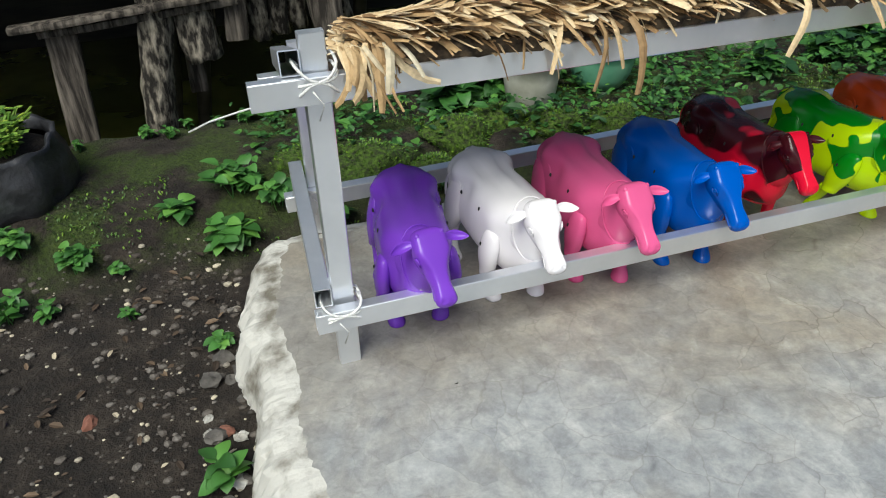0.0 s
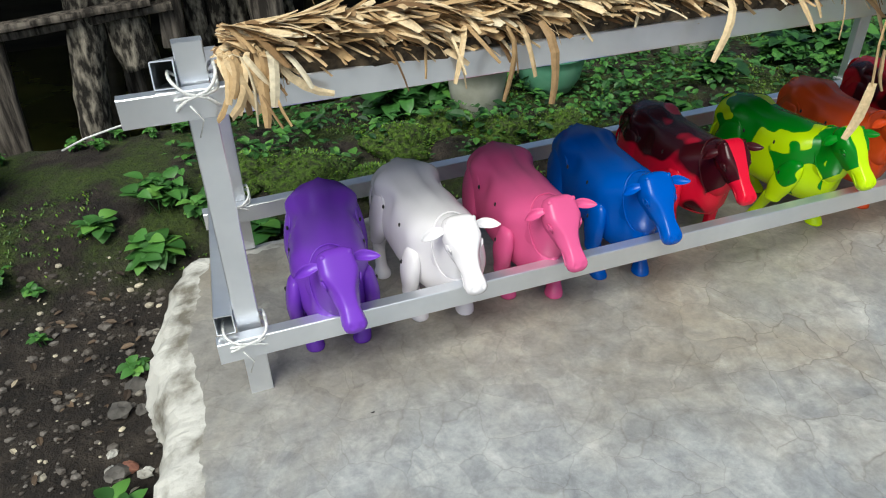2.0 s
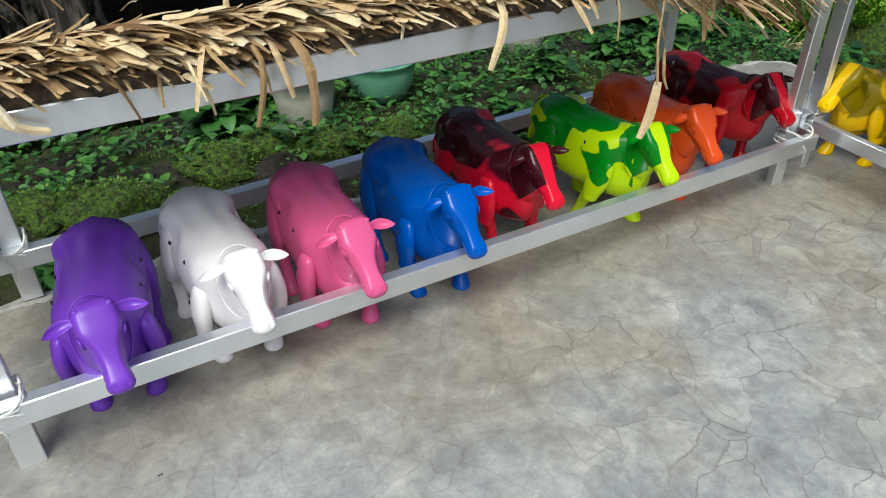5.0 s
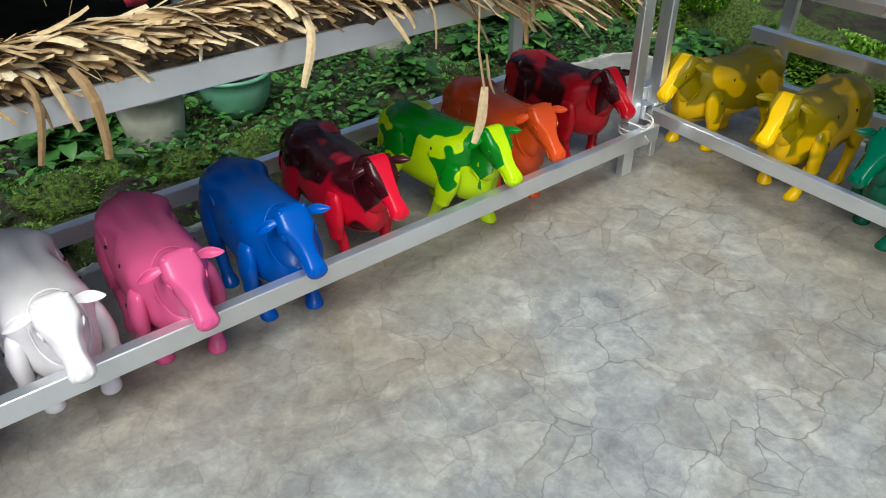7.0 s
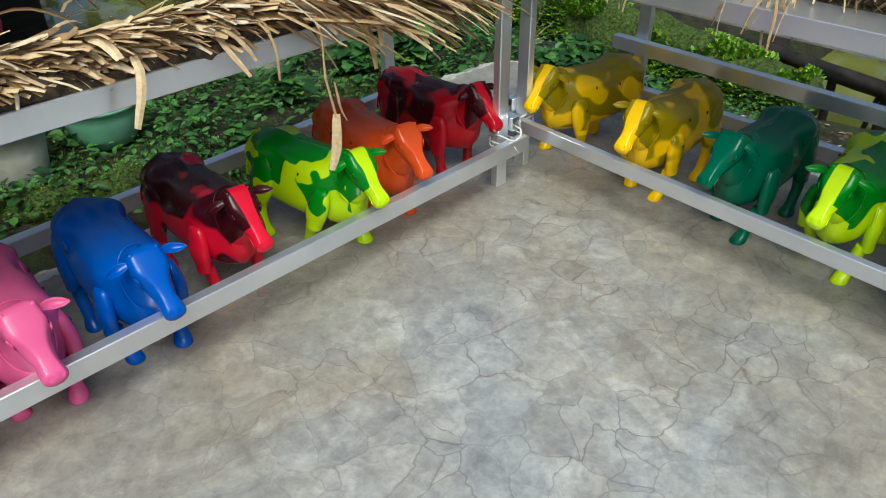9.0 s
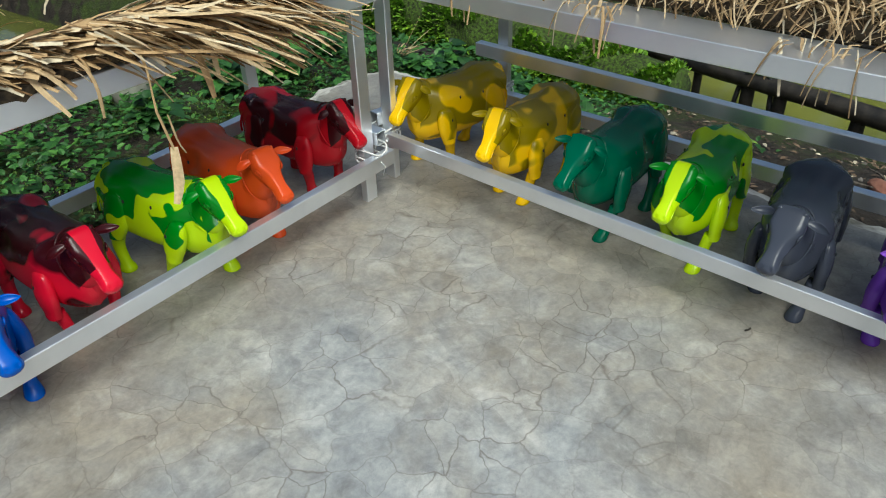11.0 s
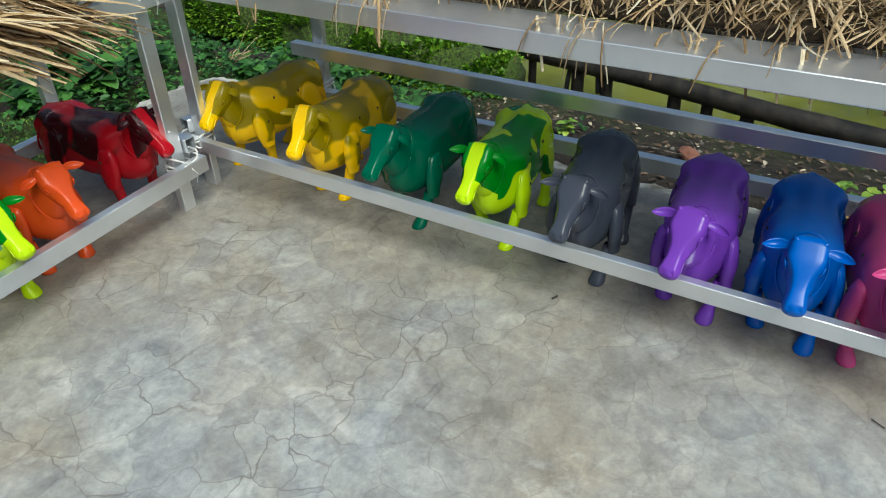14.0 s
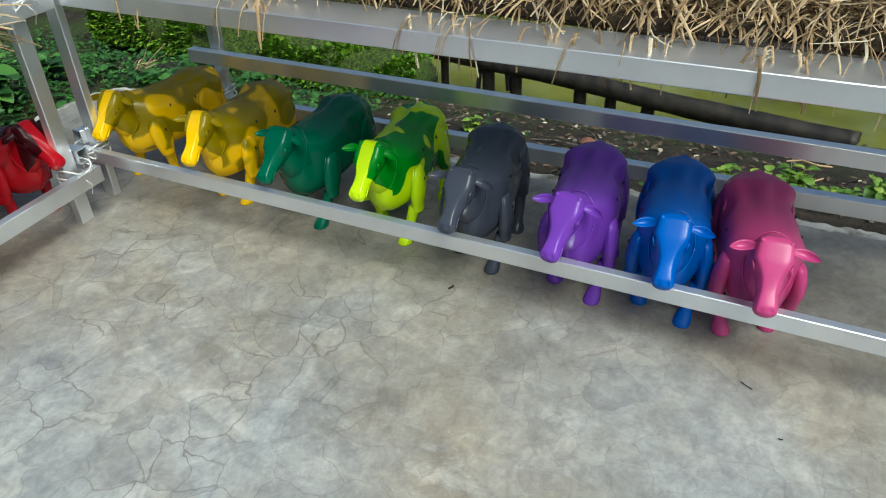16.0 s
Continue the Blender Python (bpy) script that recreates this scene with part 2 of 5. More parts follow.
def cow_paint(name, base, patch=None, size=16.0, level=0.5, shift=(0, 0, 0), turn=0.0, rough=0.27, soft=0.004):
    """Glossy hand-sprayed toy paint, with patches of a second colour over the upper body where given."""
    m, nt, b = material(name, rough)
    tone = noise_tex(nt, 7, 3, 0.5)
    c = mix(nt, 0.35, base, ramp(nt, tone, [(0.3, (0.65, 0.65, 0.65)), (0.7, (1.15, 1.15, 1.15))]), 'MULTIPLY')
    if patch:
        tc = nt.nodes.new("ShaderNodeTexCoord")
        mp = nt.nodes.new("ShaderNodeMapping")
        mp.inputs["Location"].default_value = shift
        nt.links.new(tc.outputs["Object"], mp.inputs[0])
        n = nt.nodes.new("ShaderNodeTexNoise")
        n.inputs["Scale"].default_value = size
        n.inputs["Detail"].default_value = 1.2
        n.inputs["Distortion"].default_value = 0.0
        nt.links.new(mp.outputs[0], n.inputs["Vector"])
        sp = nt.nodes.new("ShaderNodeSeparateXYZ")
        nt.links.new(tc.outputs["Object"], sp.inputs[0])
        mask = ramp(nt, maths(nt, 'ADD', n.outputs["Fac"], maths(nt, 'MULTIPLY', maths(nt, 'SUBTRACT', sp.outputs[2], 0.16), 1.0)), [(level - soft, (0, 0, 0)), (level + soft, (1, 1, 1))])
        mask = maths(nt, 'MULTIPLY', mask, maths(nt, 'GREATER_THAN', sp.outputs[2], 0.088))
        # the cheeks are painted, the blaze and the muzzle keep the base colour
        fwd = maths(nt, 'ADD', sp.outputs[1], 0.060)
        ax = maths(nt, 'ABSOLUTE', maths(nt, 'ADD', sp.outputs[0], maths(nt, 'MULTIPLY', fwd, turn)))
        down = maths(nt, 'ADD', maths(nt, 'MULTIPLY', maths(nt, 'ADD', sp.outputs[1], 0.116), -0.68), maths(nt, 'MULTIPLY', maths(nt, 'SUBTRACT', 0.253, sp.outputs[2]), 0.733))
        head = maths(nt, 'LESS_THAN', sp.outputs[1], -0.092)
        edge = maths(nt, 'ADD', maths(nt, 'MULTIPLY', maths(nt, 'SUBTRACT', n.outputs["Fac"], 0.5), 0.02), ax)
        cheek = maths(nt, 'MULTIPLY', maths(nt, 'GREATER_THAN', edge, 0.0135), maths(nt, 'LESS_THAN', down, 0.066))
        mask = mix(nt, head, mask, cheek)
        c = mix(nt, mask, c, patch)
    nt.links.new(c, b.inputs["Base Color"])
    fine = noise_tex(nt, 260, 2, 0.5)
    bump(nt, b, fine, 0.05, 0.0006)
    b.inputs["Coat Weight"].default_value = 0.10
    b.inputs["Specular IOR Level"].default_value = 0.30
    b.inputs["Coat Roughness"].default_value = 0.2
    return m


HOLE = simple("dark_screw_hole", (0.01, 0.01, 0.01), (0.02, 0.02, 0.02), 50, 0.8)


# ---- building helpers ----
def mesh_of(name, bm, mats, smooth=False):
    me = bpy.data.meshes.new(name)
    if smooth:
        for f in bm.faces:
            f.smooth = True
    bm.to_mesh(me)
    bm.free()
    for mt in (mats if isinstance(mats, (list, tuple)) else [mats]):
        me.materials.append(mt)
    return me


def thing(name, bm, mats, label="", category="", group="", kind="", smooth=False):
    return tagged(new(name, mesh_of(name, bm, mats, smooth)), label, category, group, kind)


def part(name, bm, mats, parent, label="", smooth=False, m=None):
    ob = new(name, mesh_of(name, bm, mats, smooth))
    ob.parent = parent
    if m is not None:
        ob.matrix_basis = m
    return tagged(ob, label)


def loft(bm, rings, seg=16, power=2.0, mat_i=0, cap=True):
    """rings: (centre, side vector, up vector); a closed skin through superelliptic sections."""
    loops = []
    for c, a, b in rings:
        c, a, b = Vector(c), Vector(a), Vector(b)
        row = []
        for k in range(seg):
            t = 2 * math.pi * k / seg
            ct, st = math.cos(t), math.sin(t)
            e = 2.0 / power
            row.append(bm.verts.new(c + a * math.copysign(abs(ct) ** e, ct) + b * math.copysign(abs(st) ** e, st)))
        loops.append(row)
    for r0, r1 in zip(loops, loops[1:]):
        for k in range(seg):
            f = bm.faces.new((r0[k], r0[(k + 1) % seg], r1[(k + 1) % seg], r1[k]))
            f.material_index = mat_i
    if cap:
        bm.faces.new(list(reversed(loops[0]))).material_index = mat_i
        bm.faces.new(loops[-1]).material_index = mat_i
    return loops


def smooth_rows(rows, n):
    """Catmull-Rom through rows of numbers, n steps a span."""
    out = []
    R = [rows[0]] + list(rows) + [rows[-1]]
    for i in range(1, len(R) - 2):
        p0, p1, p2, p3 = (np.array(R[j], float) for j in (i - 1, i, i + 1, i + 2))
        for k in range(n):
            t = k / n
            out.append(0.5 * (2 * p1 + (p2 - p0) * t + (2 * p0 - 5 * p1 + 4 * p2 - p3) * t ** 2 + (3 * p1 - p0 - 3 * p2 + p3) * t ** 3))
    out.append(np.array(R[-2], float))
    return out


def tube_along(bm, pts, r, seg=6, mat_i=0):
    rings = []
    P = [Vector(p) for p in pts]
    for i, p in enumerate(P):
        d = (P[min(i + 1, len(P) - 1)] - P[max(i - 1, 0)]).normalized()
        a = d.cross(Vector((0.13, 0.31, 0.94)))
        a = (a if a.length > 1e-4 else d.cross(Vector((1, 0, 0)))).normalized()
        b = a.cross(d).normalized()
        rr = r[i] if isinstance(r, (list, tuple)) else r
        rings.append((p, a * rr, b * rr))
    loft(bm, rings, seg, 2.0, mat_i)


def box(bm, x0, x1, y0, y1, z0, z1, bevel=0.0):
    m = Matrix.Translation(((x0 + x1) / 2, (y0 + y1) / 2, (z0 + z1) / 2)) @ Matrix.Diagonal((x1 - x0, y1 - y0, z1 - z0, 1))
    g = bmesh.ops.create_cube(bm, size=1, matrix=m)
    if bevel:
        es = list({e for v in g["verts"] for e in v.link_edges})
        bmesh.ops.bevel(bm, geom=es, offset=bevel, segments=1, affect='EDGES')


def hollow(bm, length, w, h, wall=0.0016):
    """An open-ended rectangular tube along x from 0, w in y, h in z, with eased corners."""
    def section(ww, hh, r):
        a, b = ww / 2, hh / 2
        return [(-a, -b + r), (-a, b - r), (-a + r, b), (a - r, b), (a, b - r), (a, -b + r), (a - r, -b), (-a + r, -b)]
    o, i = section(w, h, 0.0014), section(w - 2 * wall, h - 2 * wall, 0.0006)
    V = [[bm.verts.new((x, y, z)) for y, z in s] for x, s in ((0, o), (length, o), (0, i), (length, i))]
    for k in range(8):
        j = (k + 1) % 8
        bm.faces.new((V[0][k], V[0][j], V[1][j], V[1][k]))
        bm.faces.new((V[2][j], V[2][k], V[3][k], V[3][j]))
        bm.faces.new((V[0][j], V[0][k], V[2][k], V[2][j]))
        bm.faces.new((V[1][k], V[1][j], V[3][j], V[3][k]))
    bmesh.ops.recalc_face_normals(bm, faces=bm.faces)


def bar(name, parent, a, b, w, h, label=""):
    """A hollow bar between two points: w across (level), h high."""
    a, b = Vector(a), Vector(b)
    d = b - a
    bm = bmesh.new()
    hollow(bm, d.length, w, h)
    x = d.normalized()
    y = Vector((0, 0, 1)).cross(x)
    y = y.normalized() if y.length > 1e-3 else Vector((0, 1, 0))
    z = x.cross(y)
    m = Matrix((x, y, z)).transposed().to_4x4()
    m.translation = a
    return part(name, bm, ALU, parent, label, m=m)


# ---- ground, slab and water ----
def ground_height(x, y):
    z = -0.125
    n = noise.noise((x * 1.7, y * 1.7, 0.3)) * 0.03 + noise.noise((x * 7, y * 7, 1.3)) * 0.016 + noise.noise((x * 19, y * 19, 2.3)) * 0.007
    s = lambda a, b, t: max(0.0, min(1.0, (t - a) / (b - a))) ** 2 * (3 - 2 * max(0.0, min(1.0, (t - a) / (b - a))))
    bank = s(1.42, 1.72, y) * 0.10
    if x > 2.3:
        bank *= 1 - 0.5 * s(2.3, 2.9, x)
    z += bank
    z -= 0.20 * s(2.6, 3.6, x)
    edge = 2.12 + 0.10 * noise.noise((x * 1.3, 0.0, 4.0)) + 0.9 * s(1.2, 2.8, x)
    pond_back = s(edge, edge + 0.22, y)
    pond_side = s(3.55, 3.85, x + 0.10 * noise.noise((y * 1.5, 2.0, 0.0))) * (1 - s(0.9, 1.25, y))
    z -= 0.75 * max(pond_back * (1 - s(2.9, 3.4, x)), pond_side)
    return z + n


def build_ground():
    bm = bmesh.new()
    xs = np.concatenate([np.linspace(-60, -1.6, 12)[:-1], np.arange(-1.6, 5.6, 0.04), np.linspace(5.6, 60, 12)])
    ys = np.concatenate([np.linspace(-60, -0.6, 12)[:-1], np.arange(-0.6, 4.4, 0.04), np.linspace(4.4, 60, 12)])
    grid = [[bm.verts.new((x, y, ground_height(x, y))) for y in ys] for x in xs]
    for i in range(len(xs) - 1):
        for j in range(len(ys) - 1):
            bm.faces.new((grid[i][j], grid[i + 1][j], grid[i + 1][j + 1], grid[i][j + 1]))
    thing("ground", bm, SOIL, "dark damp soil with moss along a low bank", "ground", kind="structure", smooth=True)
    bm = bmesh.new()
    W = [bm.verts.new(p) for p in ((-8, 1.9, -0.55), (14, 1.9, -0.55), (14, 14, -0.55), (-8, 14, -0.55))]
    bm.faces.new(W)
    W2 = [bm.verts.new(p) for p in ((3.2, -8, -0.55), (14, -8, -0.55), (14, 1.9, -0.55), (3.2, 1.9, -0.55))]
    bm.faces.new(W2)
    bmesh.ops.remove_doubles(bm, verts=bm.verts, dist=1e-5)
    thing("water", bm, WATER, "murky pond water, foliage reflection put into its olive colour", "pond", kind="structure")


def build_slab():
    corners = [(0.045, -2.6), (0.04, 0.3), (0.05, 0.62), (0.035, 0.80), (0.05, 1.0), (0.055, 1.15), (0.075, 1.28), (0.13, 1.365), (0.23, 1.385), (0.6, 1.40), (1.2, 1.41), (1.8, 1.42),
               (2.1, 1.50), (2.3, 1.58), (2.5, 1.56), (2.62, 1.46), (2.62, 1.25), (2.54, 0.9), (2.48, 0.5), (2.43, 0.0), (2.38, -0.6), (2.36, -2.6)]
    pts = []
    for (x0, y0), (x1, y1) in zip(corners, corners[1:] + corners[:1]):
        n = max(2, int(math.hypot(x1 - x0, y1 - y0) / 0.010))
        for k in range(n):
            pts.append((x0 + (x1 - x0) * k / n, y0 + (y1 - y0) * k / n))
    N = len(pts)
    bm = bmesh.new()
    profile = [(0.070, 0.0), (0.046, -0.004), (0.022, -0.012), (0.004, -0.030), (-0.012, -0.065), (-0.022, -0.11), (-0.02, -0.22)]
    loops = []
    for li, (inset, z) in enumerate(profile):
        row = []
        for i, (x, y) in enumerate(pts):
            tx, ty = pts[(i + 4) % N][0] - pts[i - 4][0], pts[(i + 4) % N][1] - pts[i - 4][1]
            l = math.hypot(tx, ty)
            nx, ny = ty / l, -tx / l
            # the outline runs clockwise seen from above, so the inside lies to its right
            w = 0.020 * noise.noise((x * 6, y * 6, 0.0)) + 0.010 * noise.noise((x * 22, y * 22, z * 30)) + 0.013 * abs(noise.noise((x * 45, y * 45, z * 70))) + 0.006 * noise.noise((x * 120, y * 120, z * 160))
            k = inset + w * (1.0 if li else 0.8)
            row.append(bm.verts.new((x + nx * k, y + ny * k, z + (0.006 * noise.noise((x * 30, y * 30, 5)) if li > 1 else 0))))
        loops.append(row)
    top = bm.faces.new(loops[0])
    top.material_index = 0
    for li, (r0, r1) in enumerate(zip(loops, loops[1:])):
        for k in range(N):
            f = bm.faces.new((r0[k], r0[(k + 1) % N], r1[(k + 1) % N], r1[k]))
            f.material_index = 1
    bmesh.ops.recalc_face_normals(bm, faces=bm.faces)
    bmesh.ops.triangulate(bm, faces=[top])
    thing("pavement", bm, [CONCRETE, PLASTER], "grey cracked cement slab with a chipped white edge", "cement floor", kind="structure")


build_ground()
build_slab()


# ---- pens ----
def tie(parent, p, sx, sz, yaw=0):
    """Two loops of white string round a joint."""
    bm = bmesh.new()
    for tilt in (0.7, -0.6, 0.25):
        pts = []
        for k in range(19):
            t = 2 * math.pi * k / 18
            ct, st = math.cos(t), math.sin(t)
            u = Vector((math.copysign(abs(ct) ** 0.5, ct) * sx, math.copysign(abs(st) ** 0.5, st) * 0.032, math.cos(t) * tilt * sz + 0.3 * math.sin(2 * t) * sz * 0.2))
            pts.append(Vector(p) + Matrix.Rotation(yaw, 3, 'Z') @ u)
        tube_along(bm, pts, 0.0023, 6)
    end = Vector(p) + Vector((-0.01, -0.034, -0.01))
    tube_along(bm, [end, end + Vector((0.012, -0.006, -0.018)), end + Vector((0.004, -0.004, -0.04))], 0.0013, 5)
    part("string_tie", bm, STRING, parent, "white plastic string tie", smooth=True)


def build_pen(name, m, length, mid_rail, deck):
    pen = tagged(new(name), "silver aluminium tube pen tied with white string", "pen", "toy pens")
    W, D = 0.036, 0.020
    x1 = length
    for x in (0.0, x1 - W):
        bar("post", pen, (x + W / 2, D / 2, 0.0), (x + W / 2, D / 2, 0.575), D, W)
        bar("post", pen, (x + 0.036 + W / 2, 0.434 + D / 2, 0.0), (x + 0.036 + W / 2, 0.434 + D / 2, 0.43), D, W)
    if deck:
        bar("rail", pen, (-0.033, -0.016, 0.1215), (x1 + 0.03, -0.022, 0.1135), 0.019, 0.033)
    else:
        bar("rail", pen, (-0.033, -0.019, 0.1185), (x1 + 0.03, -0.027, 0.1105), 0.022, 0.038)
    if deck:
        bar("rail", pen, (-0.075, 0.025, 0.503), (x1 + 0.06, 0.025, 0.503), 0.11, 0.036)
    else:
        bar("rail", pen, (-0.075, -0.016, 0.506), (x1 + 0.06, -0.014, 0.500), 0.019, 0.038)
    bar("rail", pen, (-0.016, 0.418, 0.100), (x1 + 0.06, 0.425, 0.116), 0.028, 0.036)
    bar("rail", pen, (-0.03, 0.418, 0.362), (x1 + 0.07, 0.418, 0.362), 0.028, 0.036)
    if mid_rail:
        bar("rail", pen, (-0.02, 0.418, 0.228), (x1 + 0.06, 0.418, 0.222), 0.028, 0.036)
    for x in (-0.016, x1 + 0.016):
        bar("side_rail", pen, (x, -0.012, 0.158), (x + 0.036, 0.47, 0.150), 0.028, 0.034)
        bar("side_rail", pen, (x, -0.012, 0.543), (x + 0.036, 0.47, 0.398), 0.028, 0.034)
    for x in (0.012, x1 - 0.012):
        tie(pen, (x, -0.002, 0.13), 0.032, 0.026)
        tie(pen, (x + 0.004, -0.002, 0.52), 0.028, 0.034)
        tie(pen, (x + 0.036, 0.435, 0.12), 0.032, 0.03)
    bm = bmesh.new()
    tube_along(bm, [(-0.05, 0.0, 0.49), (-0.09, 0.02, 0.475), (-0.13, 0.05, 0.455), (-0.16, 0.06, 0.440)], 0.0014, 5)
    part("loose_string", bm, STRING, pen, "loose end of white string", smooth=True)
    pen.matrix_basis = m
    return pen


PEN1 = pose(0.199, 0.896, 0, 0, 0, 0)
PEN2 = pose(1.947, 0.957, 0, 0, 0, -95.2)
build_pen("toy_pen", PEN1, 1.643, False, False)
build_pen("toy_pen", PEN2, 2.02, True, True)


# ---- thatch ----
def blade(bm, p, d, length, width, droop, rng, curl=0.0):
    """A dry leaf strip: bent ribbon with a fold down its middle."""
    d = Vector(d).normalized()
    side = d.cross(Vector((rng.uniform(-0.5, 0.5), rng.uniform(-0.5, 0.5), 1))).normalized()
    n = 5
    prev = None
    pos = Vector(p)
    for k in range(n + 1):
        t = k / n
        w = width * (0.78 + 0.22 * math.sin(math.pi * t)) * (1 - 0.18 * t ** 4) * rng.uniform(0.85, 1.1)
        up = side.cross(d).normalized()
        row = [bm.verts.new(pos - side * w / 2), bm.verts.new(pos + up * w * 0.16), bm.verts.new(pos + side * w / 2)]
        if prev:
            bm.faces.new((prev[0], prev[1], row[1], row[0]))
            bm.faces.new((prev[1], prev[2], row[2], row[1]))
        prev = row
        pos = pos + d * (length / n)
        d = (d + Vector((0, 0, -droop / n)) + side * (curl / n) + Vector((rng.uniform(-0.12, 0.12), rng.uniform(-0.12, 0.12), rng.uniform(-0.12, 0.12)))).normalized()
        side = (side - d * side.dot(d)).normalized()


def build_thatch(name, m, length, count, seed, front, depth, mat_, label, fine):
    rng = random.Random(seed)
    bm = bmesh.new()
    # packed core of stems beneath the loose blades, much darker than they are
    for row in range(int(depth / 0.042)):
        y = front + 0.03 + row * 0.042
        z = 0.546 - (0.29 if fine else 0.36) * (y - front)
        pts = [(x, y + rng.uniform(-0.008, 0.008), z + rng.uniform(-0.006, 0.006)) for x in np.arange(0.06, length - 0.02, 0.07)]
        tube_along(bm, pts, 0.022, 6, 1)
    for i in range(count):
        x = rng.uniform(-0.02, length) if fine else rng.uniform(0.095, length)
        v = rng.random() ** 2.2
        y = front + v * depth
        z = 0.550 - (0.29 if fine else 0.36) * (y - front) + rng.uniform(0.0, 0.052 if fine else 0.040)
        if fine:
            a = rng.gauss(0.0, 0.9)
            d = (math.cos(a) * rng.choice((-1, 1)), -0.10 + 0.6 * math.sin(a), rng.uniform(-0.15, 0.25))
            blade(bm, (x, y + 0.03, z), d, rng.uniform(0.04, 0.12), rng.uniform(0.0014, 0.0055), rng.uniform(0.0, 1.8), rng, rng.uniform(-1.4, 1.4))
        else:
            # the leaves lie in bundles that share a direction
            knot = math.floor(x / 0.035) * 7 + math.floor(v * 6)
            a = -0.50 + 0.55 * noise.noise((knot * 0.37, 2.0, 0.0)) + rng.gauss(0, 0.22)
            d = (math.cos(a), math.sin(a), rng.uniform(-0.35, 0.30) + 0.25 * noise.noise((knot * 0.53, 5.0, 0.0)))
            blade(bm, (x - 0.04, y + 0.042, z - 0.016 * v), d, rng.uniform(0.035, 0.090), rng.uniform(0.006, 0.018), rng.uniform(-0.2, 0.9), rng, rng.uniform(-0.5, 0.5))
    root = tagged(new(name), label, "thatch")
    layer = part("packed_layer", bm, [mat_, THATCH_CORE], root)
    layer["kind"] = "stuff"

    def single(*args, **kw):
        one = bmesh.new()
        blade(one, *args, **kw)
        part("stalk" if fine else "dry_leaf", one, mat_, root)
    # loose blades that hang over the front rail
    for i in range(int(length * (22 if fine else 13))):
        x = rng.uniform(0.06, length)
        if fine:
            single((x, front + 0.01, 0.545), (rng.uniform(-0.6, 0.6), -1.0, rng.uniform(-0.1, 0.15)), rng.uniform(0.05, 0.13), rng.uniform(0.0016, 0.0045), rng.uniform(0.2, 1.0), rng, rng.uniform(-1.6, 1.6))
        else:
            single((x, front + 0.02, 0.556), (rng.uniform(-0.2, 0.9), -0.6, rng.uniform(-0.4, 0.1)), rng.uniform(0.04, 0.10), rng.uniform(0.004, 0.011), rng.uniform(1.5, 4.0), rng, rng.uniform(-1.8, 1.8))
    if not fine:
        # thick bunch drooping at the end, and single leaves that hang low
        for i in range(34):
            single((rng.uniform(0.05, 0.13), front + rng.uniform(0.0, 0.03), 0.56), (rng.uniform(-0.2, 0.6), -0.5, rng.uniform(-0.9, 0.0)), rng.uniform(0.035, 0.11), rng.uniform(0.004, 0.015), rng.uniform(0.5, 5.0), rng, rng.uniform(-3.0, 3.0))
        for i in range(260):
            q = rng.random()
            x = 1.00 + 0.42 * q
            single((x, front - 0.012 + rng.uniform(-0.02, 0.06), 0.585 - 0.035 * q + rng.uniform(-0.035, 0.015)), (0.9, rng.uniform(-0.55, -0.05), rng.uniform(-0.75, -0.10)), rng.uniform(0.09, 0.20), rng.uniform(0.007, 0.016), rng.uniform(0.0, 0.5), rng, rng.uniform(-0.25, 0.25))
        one = bmesh.new()
        tube_along(one, [(1.075, -0.04, 0.56), (1.06, -0.085, 0.53), (1.055, -0.09, 0.46), (1.068, -0.092, 0.385)], 0.0022, 5)
        blade(one, (1.068, -0.092, 0.395), (-0.10, 0.0, -1.0), 0.105, 0.017, 0.1, rng, 0.2)
        blade(one, (1.072, -0.090, 0.45), (0.14, 0.0, -1.0), 0.07, 0.010, 0.1, rng, -0.3)
        part("dry_leaf", one, mat_, root, "long dry leaf hanging on its stalk")
        for x in (0.42, 0.47, 0.78, 0.98, 1.16, 1.2):
            single((x, front - 0.005, 0.555), (rng.uniform(-0.3, 0.3), -0.6, -0.6), rng.uniform(0.09, 0.13), rng.uniform(0.010, 0.015), 4.5, rng, rng.uniform(-1.6, 1.6))
    else:
        # tufts of hay that lie over the rail and hang down in front
        for c in (0.30, 0.55, 0.62, 0.93, 1.02, 1.17, 1.30, 1.46, 1.52, 1.66, 1.68, 1.84):
            for i in range(8):
                single((c + rng.gauss(0, 0.022), rng.uniform(-0.01, 0.05), 0.535), (rng.uniform(-0.8, 0.8), -1.0, rng.uniform(0.0, 0.3)), rng.uniform(0.04, 0.12), rng.uniform(0.0014, 0.0065), rng.uniform(3.0, 9.0), rng, rng.uniform(-1.6, 1.6))
    # stray blades that stand up
    for i in range(int(length * (26 if fine else 20))):
        x = rng.uniform(0.08, length)
        single((x, front + rng.uniform(0.04, depth * 0.8), 0.57), (rng.uniform(-0.9, 0.9), rng.uniform(-0.4, 0.4), rng.uniform(0.4, 1.1)), rng.uniform(0.05, 0.11), rng.uniform(0.003, 0.008), rng.uniform(0.0, 1.8), rng, rng.uniform(-0.8, 0.8))
    root.matrix_basis = m
    return root


build_thatch("straw_thatch", PEN1, 1.52, 8500, 3, -0.035, 0.34, STRAW, "dry golden reed-leaf thatch over the pen", False)
build_thatch("hay_thatch", PEN2, 2.0, 10000, 8, 0.09, 0.20, HAY, "loose dry hay thatch over the pen", True)


